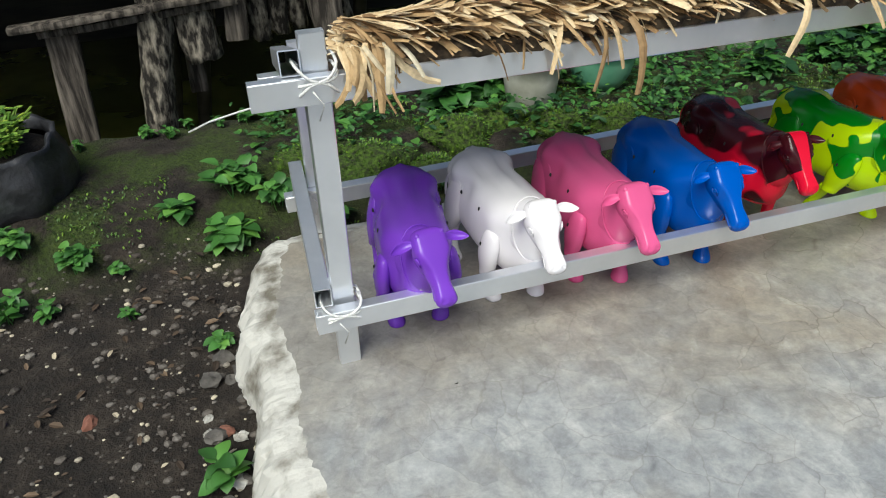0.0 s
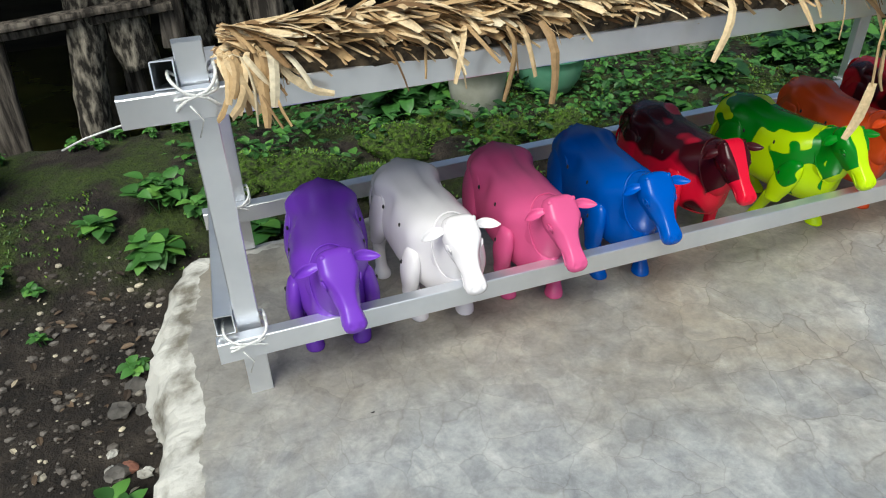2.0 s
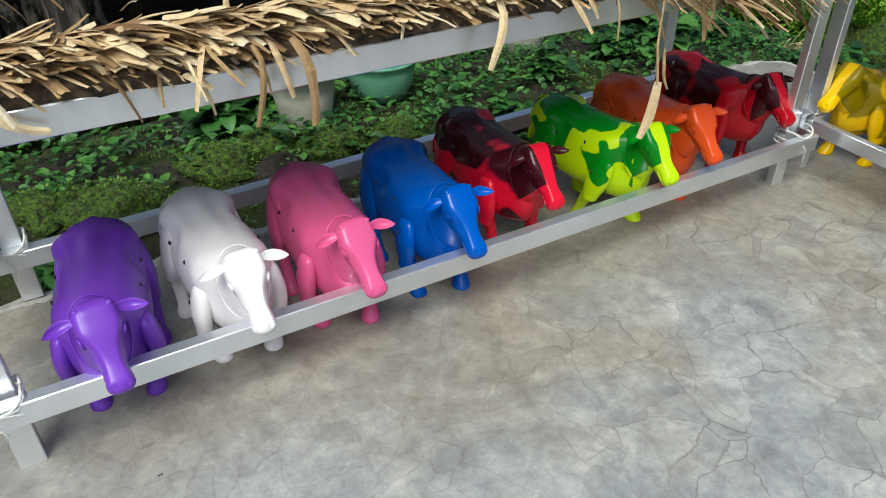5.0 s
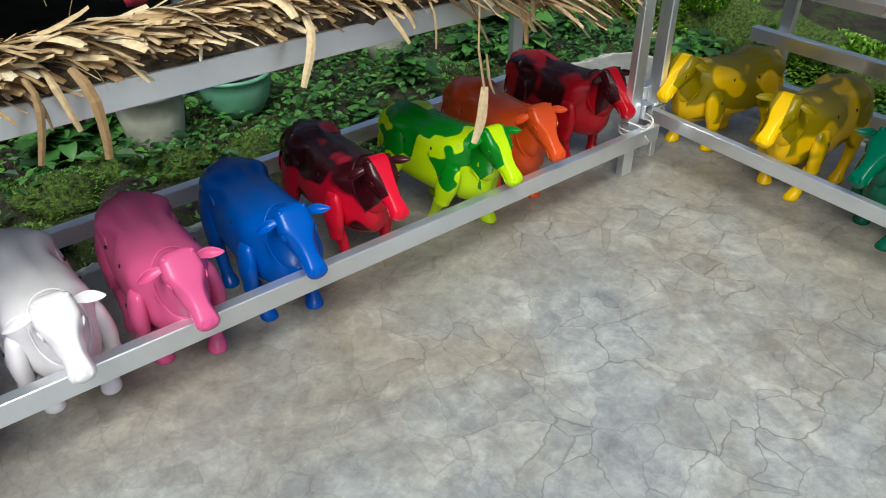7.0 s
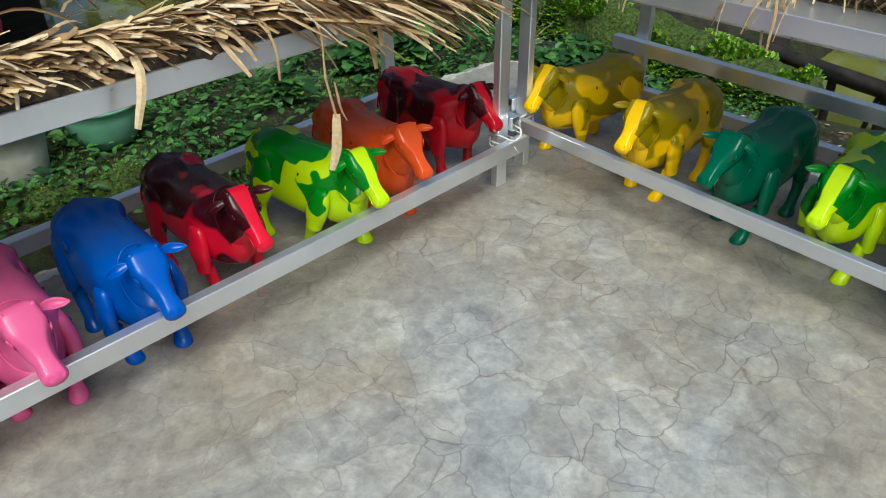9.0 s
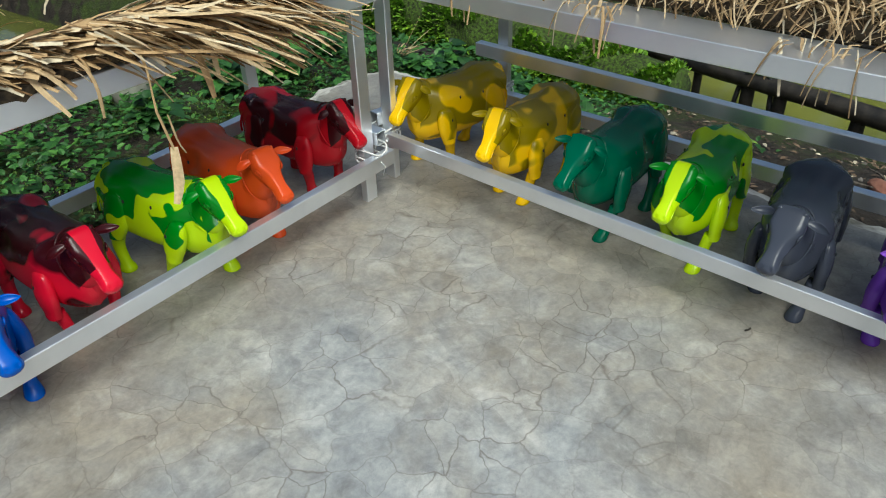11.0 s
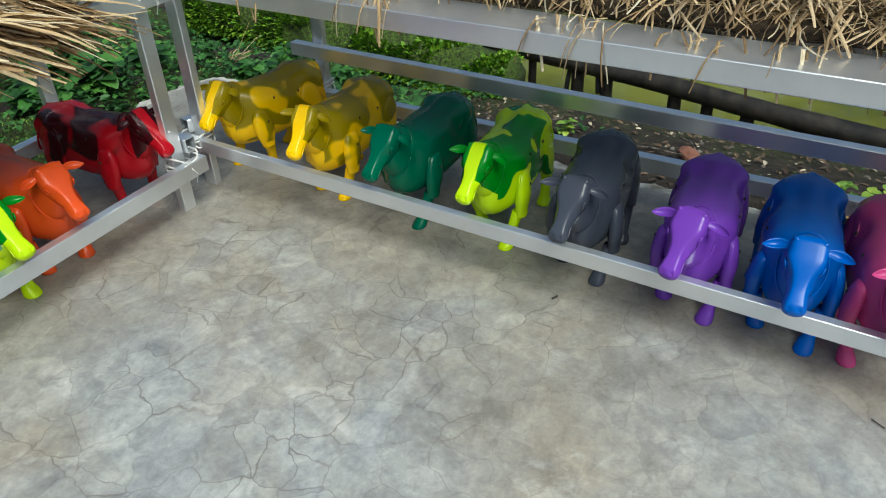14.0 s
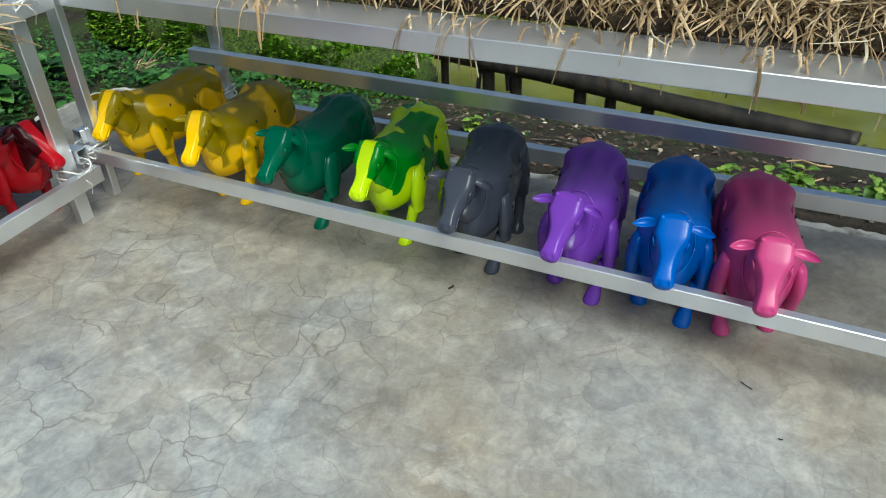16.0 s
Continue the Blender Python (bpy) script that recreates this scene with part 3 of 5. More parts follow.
# ---- toy cows ----
HEAD_PIVOT = Vector((0, -0.060, 0))
BROW = Vector((0, -0.116, 0.253))           # where the line of forehead and nose begins
HEAD_AX, HEAD_UP = Vector((0, -0.68, -0.733)), Vector((0, -0.733, 0.68))


def sculpt_loft(bm, rings):
    """A closed skin through rings of points that all have the same count."""
    loops = [[bm.verts.new(p) for p in r] for r in rings]
    n = len(loops[0])
    for r0, r1 in zip(loops, loops[1:]):
        for k in range(n):
            bm.faces.new((r0[k], r0[(k + 1) % n], r1[(k + 1) % n], r1[k]))
    for row, flip in ((loops[0], True), (loops[-1], False)):
        c = bm.verts.new(sum((v.co for v in row), Vector()) / n)
        for k in range(n):
            q = (row[k], row[(k + 1) % n], c)
            bm.faces.new(q[::-1] if flip else q)
    return loops


def cow_mesh(bm, stride, turn=0.0, fore=(0.0, 0.0)):
    """A blow-moulded toy cow that faces -y, about 0.375 long, with a seam round its neck and discs for its jointed legs.
    fore: how far the two front feet (x below and above 0) stand ahead of their rest."""
    X, Z = Vector((1, 0, 0)), Vector((0, 0, 1))
    bump_at = lambda d, w: math.exp(-(d / w) ** 2)
    # barrel: y, top, bottom, half width
    body = [(0.190, 0.198, 0.160, 0.012), (0.187, 0.214, 0.130, 0.034), (0.177, 0.227, 0.108, 0.051), (0.155, 0.234, 0.094, 0.061), (0.120, 0.235, 0.086, 0.065), (0.075, 0.229, 0.080, 0.066),
            (0.030, 0.225, 0.076, 0.066), (-0.008, 0.225, 0.076, 0.063), (-0.040, 0.227, 0.074, 0.056), (-0.066, 0.226, 0.078, 0.045), (-0.086, 0.218, 0.088, 0.034), (-0.100, 0.200, 0.104, 0.022), (-0.107, 0.180, 0.125, 0.010)]
    skin = loft(bm, [((0, r[0], (r[1] + r[2]) / 2), X * r[3], Z * (r[1] - r[2]) / 2) for r in smooth_rows(body, 4)], 48, 2.7)
    for row in skin:
        for v in row:
            x, y, z = v.co
            side = math.copysign(1.0, x) if abs(x) > 0.006 else 0.0
            hip = 0.0095 * bump_at(y - 0.128, 0.018) * bump_at(z - 0.216, 0.016) + 0.005 * bump_at(y - 0.178, 0.014) * bump_at(z - 0.200, 0.018)
            blade_bone = 0.006 * bump_at(y + 0.030, 0.026) * bump_at(z - 0.195, 0.034)
            flank = 0.0115 * bump_at(y - 0.082, 0.024) * bump_at(z - 0.196, 0.022) + 0.005 * bump_at(y + 0.070, 0.014) * bump_at(z - 0.165, 0.035)
            ribs = 0.0009 * math.sin(y * 330) * bump_at(y - 0.025, 0.035) * bump_at(z - 0.150, 0.04)
            v.co.x += side * (hip + blade_bone - flank + ribs)
            if z > 0.18:
                v.co.z += 0.0070 * bump_at(x, 0.008) * (0.7 + 0.3 * math.sin(y * 75)) - 0.0070 * bump_at(abs(x) - 0.024, 0.012) * bump_at(y - 0.085, 0.035)
                v.co.z += 0.0045 * bump_at(abs(x) - 0.040, 0.012) * bump_at(y - 0.128, 0.018)
            if z < 0.12:
                v.co.z -= 0.006 * bump_at(x, 0.020) * bump_at(y + 0.055, 0.03)
    rot = Matrix.Rotation(turn, 3, 'Z')

    def hp(v):
        return HEAD_PIVOT + rot @ (Vector(v) - HEAD_PIVOT)

    def at(s, dep, x=0.0):
        """A point of the head: s along the nose line, dep under it."""
        return hp(BROW + HEAD_AX * s - HEAD_UP * dep + X * x)
    # neck, from the shoulders up to the back of the skull; it turns by half at its root
    neck = [(-0.030, 0.172, 0.040, 0.040), (-0.055, 0.176, 0.0415, 0.050), (-0.074, 0.182, 0.037, 0.056), (-0.090, 0.191, 0.031, 0.054), (-0.104, 0.203, 0.0265, 0.044), (-0.116, 0.212, 0.022, 0.032)]
    up = Vector((0, 0.42, 0.91))
    loft(bm, [(hp((0, r[0], r[1])), rot @ X * r[2], rot @ up * r[3]) for r in smooth_rows(neck, 4)], 28, 2.25)
    # loose skin hanging below the throat
    dew = [(-0.050, 0.098, 0.022, 0.022), (-0.074, 0.108, 0.017, 0.032), (-0.094, 0.128, 0.0125, 0.038), (-0.108, 0.155, 0.010, 0.030), (-0.118, 0.178, 0.008, 0.016)]
    loft(bm, [(hp((0, r[0], r[1])), rot @ X * r[2], Z * r[3]) for r in smooth_rows(dew, 3)], 16)
    # skull: s, rise over the nose line, half widths at the brow, cheek and jaw, depth
    head = [(-0.016, -0.020, 0.009, 0.013, 0.010, 0.016), (-0.011, -0.007, 0.018, 0.023, 0.016, 0.034), (-0.002, -0.0010, 0.0240, 0.0280, 0.019, 0.048), (0.014, 0.0000, 0.0258, 0.0298, 0.0215, 0.060), (0.030, 0.0005, 0.0240, 0.0286, 0.0210, 0.064),
            (0.046, -0.0008, 0.0172, 0.0235, 0.0180, 0.058), (0.060, -0.0024, 0.0126, 0.0184, 0.0142, 0.046), (0.076, -0.0030, 0.0112, 0.0156, 0.0120, 0.036), (0.089, -0.0012, 0.0124, 0.0168, 0.0130, 0.033), (0.101, 0.0000, 0.0134, 0.0182, 0.0140, 0.031), (0.108, -0.0015, 0.0122, 0.0172, 0.0130, 0.028),
            (0.1130, -0.0060, 0.0080, 0.0126, 0.0092, 0.020), (0.1155, -0.0110, 0.0036, 0.0062, 0.0044, 0.010)]
    rings = []
    for s, rise, wt, wm, wj, dep in smooth_rows(head, 4):
        half = [(0.0, rise + 0.0004), (wt * 0.72, rise), (wt, rise - 0.065 * dep), (wm, rise - 0.36 * dep), (wm * 0.96, rise - 0.55 * dep), (wj, rise - 0.86 * dep), (wj * 0.5, rise - dep), (0.0, rise - 1.01 * dep)]
        outline = half + [(-x, d) for x, d in half[-2:0:-1]]
        closed = outline[-1:] + outline + outline[:2]
        ring = []
        for i in range(1, len(closed) - 2):
            p0, p1, p2, p3 = (np.array(closed[j]) for j in (i - 1, i, i + 1, i + 2))
            for t in (0.0, 0.5):
                q = 0.5 * (2 * p1 + (p2 - p0) * t + (2 * p0 - 5 * p1 + 4 * p2 - p3) * t ** 2 + (3 * p1 - p0 - 3 * p2 + p3) * t ** 3)
                x, d = float(q[0]), float(q[1])
                # eye sockets under a brow, and hollow cheeks ahead of them
                sock = bump_at(s - 0.036, 0.008) * bump_at(d + 0.017, 0.007)
                brow = bump_at(s - 0.026, 0.008) * bump_at(d + 0.008, 0.006)
                cheek = bump_at(s - 0.066, 0.012) * bump_at(d + 0.020, 0.010)
                x += math.copysign(0.0034 * brow - 0.0042 * sock - 0.0026 * cheek, x) if abs(x) > 0.005 else 0.0
                pit = bump_at(s - 0.1065, 0.0040) * bump_at(abs(x) - 0.0085, 0.0028) * (1 if d > -0.014 else 0)
                ring.append(at(s, -d + 0.0042 * pit, x))
        rings.append(ring)
    sculpt_loft(bm, rings)
    # seam round the neck, slanting from behind the poll down to the throat
    seam = []
    for k in range(33):
        t = 2 * math.pi * k / 32
        c = Vector((0, -0.078, 0.184)) + up * (math.sin(t) * 0.0575)
        seam.append(hp(c + X * math.copysign(abs(math.cos(t)) ** 0.9, math.cos(t)) * 0.0378))
    tube_along(bm, seam, 0.0017, 6)
    for sx, ahead in ((-1, fore[0]), (1, fore[1])):
        # raised rims of the shoulder and hip sockets
        for yc, zc, ry, rz, xo in ((-0.018, 0.126, 0.036, 0.050, 0.0600), (0.130, 0.150, 0.042, 0.056, 0.0600)):
            rim = []
            for k in range(15):
                t = math.radians(-10 + 200 * k / 14)
                rim.append((sx * (xo - 0.10 * max(0.0, math.sin(t) * rz - 0.02)), yc + math.cos(t) * ry, zc + math.sin(t) * rz))
            tube_along(bm, rim, 0.0026, 6)
        # ear: a cupped leaf, hollow in front, level and slightly drooping
        root, tip = BROW + HEAD_AX * 0.006 - HEAD_UP * 0.016 + X * sx * 0.021, Vector((sx * 0.0665, -0.116, 0.2335))
        wv, nv = Vector((0, 0.70, 0.714)), Vector((0, -0.714, 0.70))
        rows_f, rows_b = [], []
        for q, w in smooth_rows([(0.0, 0.0040), (0.16, 0.0052), (0.38, 0.0084), (0.60, 0.0092), (0.80, 0.0070), (0.93, 0.0036), (1.0, 0.0008)], 2):
            c = root.lerp(tip, q) + Vector((0, 0.016 * q * (1 - q), 0.002 * q * (1 - q)))
            rf, rb = [], []
            for j in range(7):
                k = -1 + j / 3
                cup = (0.62 * w * min(1.0, q * 2.2)) * (1 - k * k)
                rf.append(bm.verts.new(hp(c + wv * w * k - nv * cup)))
                rb.append(rf[-1] if j in (0, 6) else bm.verts.new(hp(c + wv * w * k - nv * (cup + 0.0034 * (1 - k ** 4)))))
            rows_f.append(rf)
            rows_b.append(rb)
        for r in range(len(rows_f) - 1):
            for j in range(6):
                for rows, flip in ((rows_f, sx < 0), (rows_b, sx > 0)):
                    q = (rows[r][j], rows[r + 1][j], rows[r + 1][j + 1], rows[r][j + 1])
                    bm.faces.new(q[::-1] if flip else q)
        # horn bud, eyelid, eye
        tube_along(bm, [at(0.002, 0.008, sx * 0.0165), at(-0.003, 0.004, sx * 0.0215), at(-0.005, 0.002, sx * 0.0235)], [0.0062, 0.0046, 0.0022], 10)
        for p, r in ((at(0.036, 0.0165, sx * 0.0262), (0.0036, 0.0052, 0.0042)),):
            bmesh.ops.create_uvsphere(bm, u_segments=12, v_segments=8, radius=1, matrix=Matrix.Translation(p) @ Matrix.Diagonal((*r, 1)))
        tube_along(bm, [at(0.028, 0.0185, sx * 0.0292), at(0.032, 0.0115, sx * 0.0288), at(0.039, 0.0110, sx * 0.0272), at(0.0455, 0.0165, sx * 0.0250)], [0.0010, 0.0019, 0.0018, 0.0008], 6)
        tube_along(bm, [at(0.0275, 0.0195, sx * 0.0292), at(0.034, 0.0225, sx * 0.0288), at(0.0455, 0.0175, sx * 0.0252)], [0.0008, 0.0014, 0.0007], 6)
        # lip line
        tube_along(bm, [at(0.1100, 0.0200, sx * 0.0098), at(0.100, 0.0205, sx * 0.0170), at(0.084, 0.0215, sx * 0.0155), at(0.070, 0.0250, sx * 0.0156)], [0.0010, 0.0013, 0.0012, 0.0006], 6)

        def leg(rows, lean, px, py):
            out = []
            for z, w, d, o in smooth_rows(rows, 3):
                y = py + o + lean * (0.12 - z)
                out.append(((px(z), y, z), Vector((w, 0, 0)), Vector((0, d, 0))))
            loft(bm, out, 16, 2.2)
        # front leg: shoulder disc, forearm with a cuff at the knee, shank, hoof
        sw = -ahead / 0.12
        leg([(0.170, 0.004, 0.009, 0.002), (0.163, 0.0105, 0.0185, 0.0), (0.138, 0.0140, 0.0275, 0.0), (0.108, 0.0140, 0.0270, 0.0), (0.086, 0.0120, 0.0205, 0.0), (0.078, 0.0130, 0.0180, 0.0), (0.072, 0.0125, 0.0170, 0.0)], sw * 0.6, lambda z: sx * (0.0575 + 0.12 * (0.170 - z) if z > 0.12 else 0.0635), -0.030)
        leg([(0.080, 0.0125, 0.0150, 0.0), (0.060, 0.0120, 0.0140, 0.0), (0.040, 0.0112, 0.0120, 0.001), (0.026, 0.0112, 0.0118, 0.001), (0.018, 0.0135, 0.0150, 0.0), (0.010, 0.0155, 0.0175, -0.003), (0.002, 0.0165, 0.019, -0.004), (0.0, 0.0145, 0.017, -0.004)], sw, lambda z: sx * (0.041 + 0.19 * z), -0.026)
        # hind leg: thigh disc, hock, hoof
        hw = -stride * sx * 0.75
        leg([(0.200, 0.004, 0.008, 0.004), (0.190, 0.010, 0.022, 0.002), (0.160, 0.014, 0.034, 0.0), (0.125, 0.014, 0.032, 0.0), (0.098, 0.0125, 0.022, 0.004), (0.085, 0.0125, 0.017, 0.008)], hw, lambda z: sx * (0.0535 + 0.12 * (0.20 - z) if z > 0.13 else 0.0619), 0.130)
        leg([(0.095, 0.013, 0.018, 0.006), (0.070, 0.0125, 0.015, 0.014), (0.050, 0.0115, 0.013, 0.012), (0.022, 0.0115, 0.0125, 0.002), (0.010, 0.0155, 0.0175, -0.003), (0.002, 0.0165, 0.019, -0.004), (0.0, 0.0145, 0.017, -0.004)], hw, lambda z: sx * 0.056, 0.130)
        for p in ((sx * 0.0630, 0.088, 0.188), (sx * 0.0610, 0.014, 0.190), (sx * 0.0745, -0.022, 0.140), (sx * 0.0745, -0.036, 0.122)):
            k = len(bm.faces)
            bmesh.ops.create_uvsphere(bm, u_segments=8, v_segments=5, radius=0.0030, matrix=Matrix.Translation(p) @ Matrix.Diagonal((0.8, 0.7, 1.5, 1)))
            bm.faces.ensure_lookup_table()
            for f in bm.faces[k:]:
                f.material_index = 1
    # tail moulded down the rump
    tail = [(0, 0.184, 0.220), (0, 0.198, 0.210), (0.003, 0.205, 0.178), (0.006, 0.204, 0.14), (0.008, 0.205, 0.10), (0.008, 0.204, 0.085)]
    tube_along(bm, [tuple(v) for v in smooth_rows(tail, 3)], [0.007] * 10 + [0.009, 0.011, 0.010, 0.008, 0.006, 0.003], 8)


RED, MAROON = (0.66, 0.004, 0.03), (0.042, 0.003, 0.006)
LIME, GREEN = (0.52, 0.76, 0.002), (0.008, 0.20, 0.008)
YELLOW, OLIVE = (0.90, 0.55, 0.0), (0.27, 0.20, 0.0)
COWS = [
    # key, x, y, heading, stride, turn of the head, how far each front foot is ahead, label
    ("purple", 0.364, 0.975, -9.4, 0.14, 0.23, (-0.020, -0.025), "plain purple plastic toy cow looking over a silver rail"),
    ("white", 0.559, 0.993, 3.6, 0.20, -0.08, (-0.020, 0.000), "plain glossy white plastic toy cow behind a silver rail"),
    ("pink", 0.738, 0.987, -1.8, -0.20, 0.03, (-0.020, 0.010), "plain pink plastic toy cow behind a silver rail"),
    ("blue", 0.931, 0.995, -1.6, -0.18, -0.01, (0.000, 0.020), "plain royal blue plastic toy cow behind a silver rail"),
    ("red", 1.137, 1.052, 1.6, 0.12, -0.09, (0.010, 0.020), "red plastic toy cow with black patches behind a rail"),
    ("green", 1.373, 1.009, 9.7, 0.22, -0.23, (-0.060, 0.030), "lime toy cow with dark green patches behind a rail"),
    ("orange", 1.538, 1.026, -3.6, 0.12, -0.10, (0.000, 0.020), "plain orange plastic toy cow behind a silver rail"),
    ("crimson", 1.800, 1.070, 4.9, 0.16, -0.17, (0.000, 0.020), "crimson toy cow with black patches near a corner post"),
    ("yellow", 2.113, 0.887, -107.8, -0.14, 0.31, (0.030, -0.020), "yellow toy cow with olive patches near a corner post"),
    ("ochre", 2.070, 0.616, -93.5, 0.18, 0.10, (0.000, 0.020), "yellow toy cow with olive patches beside its twin"),
    ("teal", 2.046, 0.384, -95.1, 0.10, -0.06, (-0.020, 0.040), "dark teal green plastic toy cow behind a rail"),
    ("lime", 2.041, 0.177, -89.7, -0.20, -0.09, (-0.030, 0.040), "dark green toy cow with bright lime patches"),
    ("grey", 1.982, -0.036, -88.0, 0.18, -0.14, (-0.030, 0.027), "slate grey plastic toy cow behind a silver rail"),
    ("violet", 1.948, -0.253, -89.2, 0.16, -0.23, (-0.020, 0.030), "plain violet plastic toy cow behind a silver rail"),
    ("azure", 1.930, -0.424, -88.3, 0.14, -0.06, (-0.020, 0.028), "glossy blue plastic toy cow touching a magenta one"),
    ("magenta", 1.907, -0.574, -84.1, -0.18, -0.12, (0.000, -0.030), "glossy magenta pink plastic toy cow touching a blue one"),
]
TURN = {c[0]: c[5] for c in COWS}
PAINTS = {
    "purple": cow_paint("purple_paint", (0.17, 0.045, 0.50)),
    "white": cow_paint("white_paint", (0.86, 0.83, 0.86)),
    "pink": cow_paint("pink_paint", (0.68, 0.10, 0.27)),
    "blue": cow_paint("blue_paint", (0.0, 0.085, 0.46)),
    "red": cow_paint("red_black_paint", RED, MAROON, 13, 0.50, (0.3, 0.0, 0.2), TURN["red"], soft=0.025),
    "green": cow_paint("lime_green_paint", LIME, GREEN, 16, 0.49, (0.1, 0.4, 0.0), TURN["green"]),
    "orange": cow_paint("orange_paint", (0.66, 0.075, 0.012)),
    "crimson": cow_paint("crimson_black_paint", (0.45, 0.004, 0.014), MAROON, 12, 0.53, (0.7, 0.2, 0.1), TURN["crimson"], soft=0.025),
    "yellow": cow_paint("yellow_olive_paint", YELLOW, OLIVE, 11, 0.49, (0.2, 0.9, 0.3), TURN["yellow"], soft=0.02),
    "ochre": cow_paint("ochre_olive_paint", YELLOW, OLIVE, 11, 0.49, (0.5, 0.6, 0.1), TURN["ochre"], soft=0.02),
    "teal": cow_paint("teal_paint", (0.0, 0.105, 0.055)),
    "lime": cow_paint("lime_patch_paint", LIME, GREEN, 11, 0.49, (0.9, 0.1, 0.5), TURN["lime"]),
    "grey": cow_paint("slate_grey_paint", (0.05, 0.058, 0.082)),
    "violet": cow_paint("violet_paint", (0.165, 0.045, 0.43)),
    "azure": cow_paint("azure_paint", (0.0, 0.10, 0.48)),
    "magenta": cow_paint("magenta_paint", (0.52, 0.055, 0.21)),
}
for key, x, y, heading, stride, turn, fore, label in COWS:
    bm = bmesh.new()
    cow_mesh(bm, stride, turn, fore)
    cow = thing("toy_cow", bm, [PAINTS[key], HOLE], label, "toy cow", "toy cows in the pens", smooth=True)
    cow.matrix_basis = pose(x, y, 0, 0, 0, heading)


# ---- surroundings ----
def leaf(bm, p, d, size, rng, wide=0.55):
    """A folded pointed leaf from p along d."""
    d = Vector(d).normalized()
    side = d.cross(Vector((rng.uniform(-0.3, 0.3), rng.uniform(-0.3, 0.3), 1)))
    side = (side if side.length > 0.05 else Vector((1, 0, 0))).normalized()
    up = side.cross(d)
    p = Vector(p)
    w = size * wide / 2
    v = [bm.verts.new(q) for q in (p, p + d * size * 0.30 + side * w * 0.92 + up * w * 0.3, p + d * size * 0.45, p + d * size * 0.30 - side * w * 0.92 + up * w * 0.3, p + d * size * 0.70 + side * w * 0.88 + up * w * 0.15, p + d * size * 0.70 - side * w * 0.88 + up * w * 0.15, p + d * size - up * size * 0.10)]
    for f in ((0, 2, 1), (0, 3, 2), (1, 2, 4), (2, 3, 5), (4, 2, 6), (2, 5, 6)):
        bm.faces.new([v[i] for i in f])


def weed_mesh(seed, stems, height, size, wide=0.6):
    rng = random.Random(seed)
    bm = bmesh.new()
    for i in range(stems):
        a = rng.uniform(0, 2 * math.pi)
        lean = rng.uniform(0.1, 0.7)
        top = Vector((math.cos(a) * lean, math.sin(a) * lean, 1)).normalized() * height * rng.uniform(0.6, 1.1)
        base = Vector((rng.uniform(-0.3, 0.3), rng.uniform(-0.3, 0.3), 0)) * height
        tube_along(bm, [base + Vector((0, 0, -0.02)), base + top * 0.5 + Vector((0, 0, 0.1 * height)), base + top], 0.0014, 4)
        for k in range(rng.randint(3, 5)):
            t = rng.uniform(0.35, 1.0)
            b = rng.uniform(0, 2 * math.pi)
            for o in (0, math.pi):
                leaf(bm, base + top * t, (math.cos(b + o), math.sin(b + o), rng.uniform(-0.1, 0.6)), size * rng.uniform(0.6, 1.1), rng, wide)
    return bm


def leaf_shapes():
    """Rounded leaves one unit long along x, with a folded midrib and a drooping tip."""
    out = []
    for i in range(5):
        rng = random.Random(i)
        bm = bmesh.new()
        wide, droop, fold = rng.uniform(0.30, 0.42), rng.uniform(0.1, 0.3), rng.uniform(0.10, 0.3)
        rows = []
        for t, w in ((0.0, 0.02), (0.10, 0.03), (0.24, 0.70), (0.42, 1.0), (0.62, 0.94), (0.80, 0.66), (0.93, 0.28), (1.0, 0.02)):
            z = 0.10 * math.sin(math.pi * t) - droop * t * t
            rows.append([bm.verts.new((t, k * w * wide, z + abs(k) * w * wide * fold)) for k in (-1, -0.5, 0, 0.5, 1)])
        for p, q in zip(rows, rows[1:]):
            for k in range(4):
                bm.faces.new((p[k], q[k], q[k + 1], p[k + 1]))
        out.append(bm)
    return out


LEAF_MESH = {}


def plant(name, seed, x, y, stems, height, size, mat_, label, wide=0.6):
    """A weed whose stem and leaves are parts; its leaves share a few meshes."""
    if mat_.name not in LEAF_MESH:
        LEAF_MESH[mat_.name] = [mesh_of("leaf", b, mat_, True) for b in leaf_shapes()]
    rng = random.Random(seed)
    ob = tagged(new(name), label, "weed", "weeds beside the slab")
    bm = bmesh.new()
    for i in range(stems):
        a, lean = rng.uniform(0, 2 * math.pi), rng.uniform(0.1, 0.7)
        top = Vector((math.cos(a) * lean, math.sin(a) * lean, 1)).normalized() * height * rng.uniform(0.6, 1.1)
        base = Vector((rng.uniform(-0.3, 0.3), rng.uniform(-0.3, 0.3), 0)) * height
        tube_along(bm, [base + Vector((0, 0, -0.02)), base + top * 0.5 + Vector((0, 0, 0.1 * height)), base + top], 0.0014, 4)
        for k in range(rng.randint(2, 4)):
            t, b = rng.uniform(0.35, 1.0), rng.uniform(0, 2 * math.pi)
            for o in (0, math.pi):
                lf = new("leaf", rng.choice(LEAF_MESH[mat_.name]))
                lf.parent = ob
                m = Matrix.Translation(base + top * t) @ Matrix.Rotation(b + o, 4, 'Z') @ Matrix.Rotation(-rng.uniform(-0.1, 0.55), 4, 'Y') @ Matrix.Rotation(rng.uniform(-0.3, 0.3), 4, 'X')
                lf.matrix_basis = m @ Matrix.Diagonal((*[size * rng.uniform(0.6, 1.1)] * 3, 1))
    part("stem", bm, mat_, ob)
    ob.matrix_basis = pose(x, y, ground_height(x, y), 0, 0, seed * 37)
    return ob


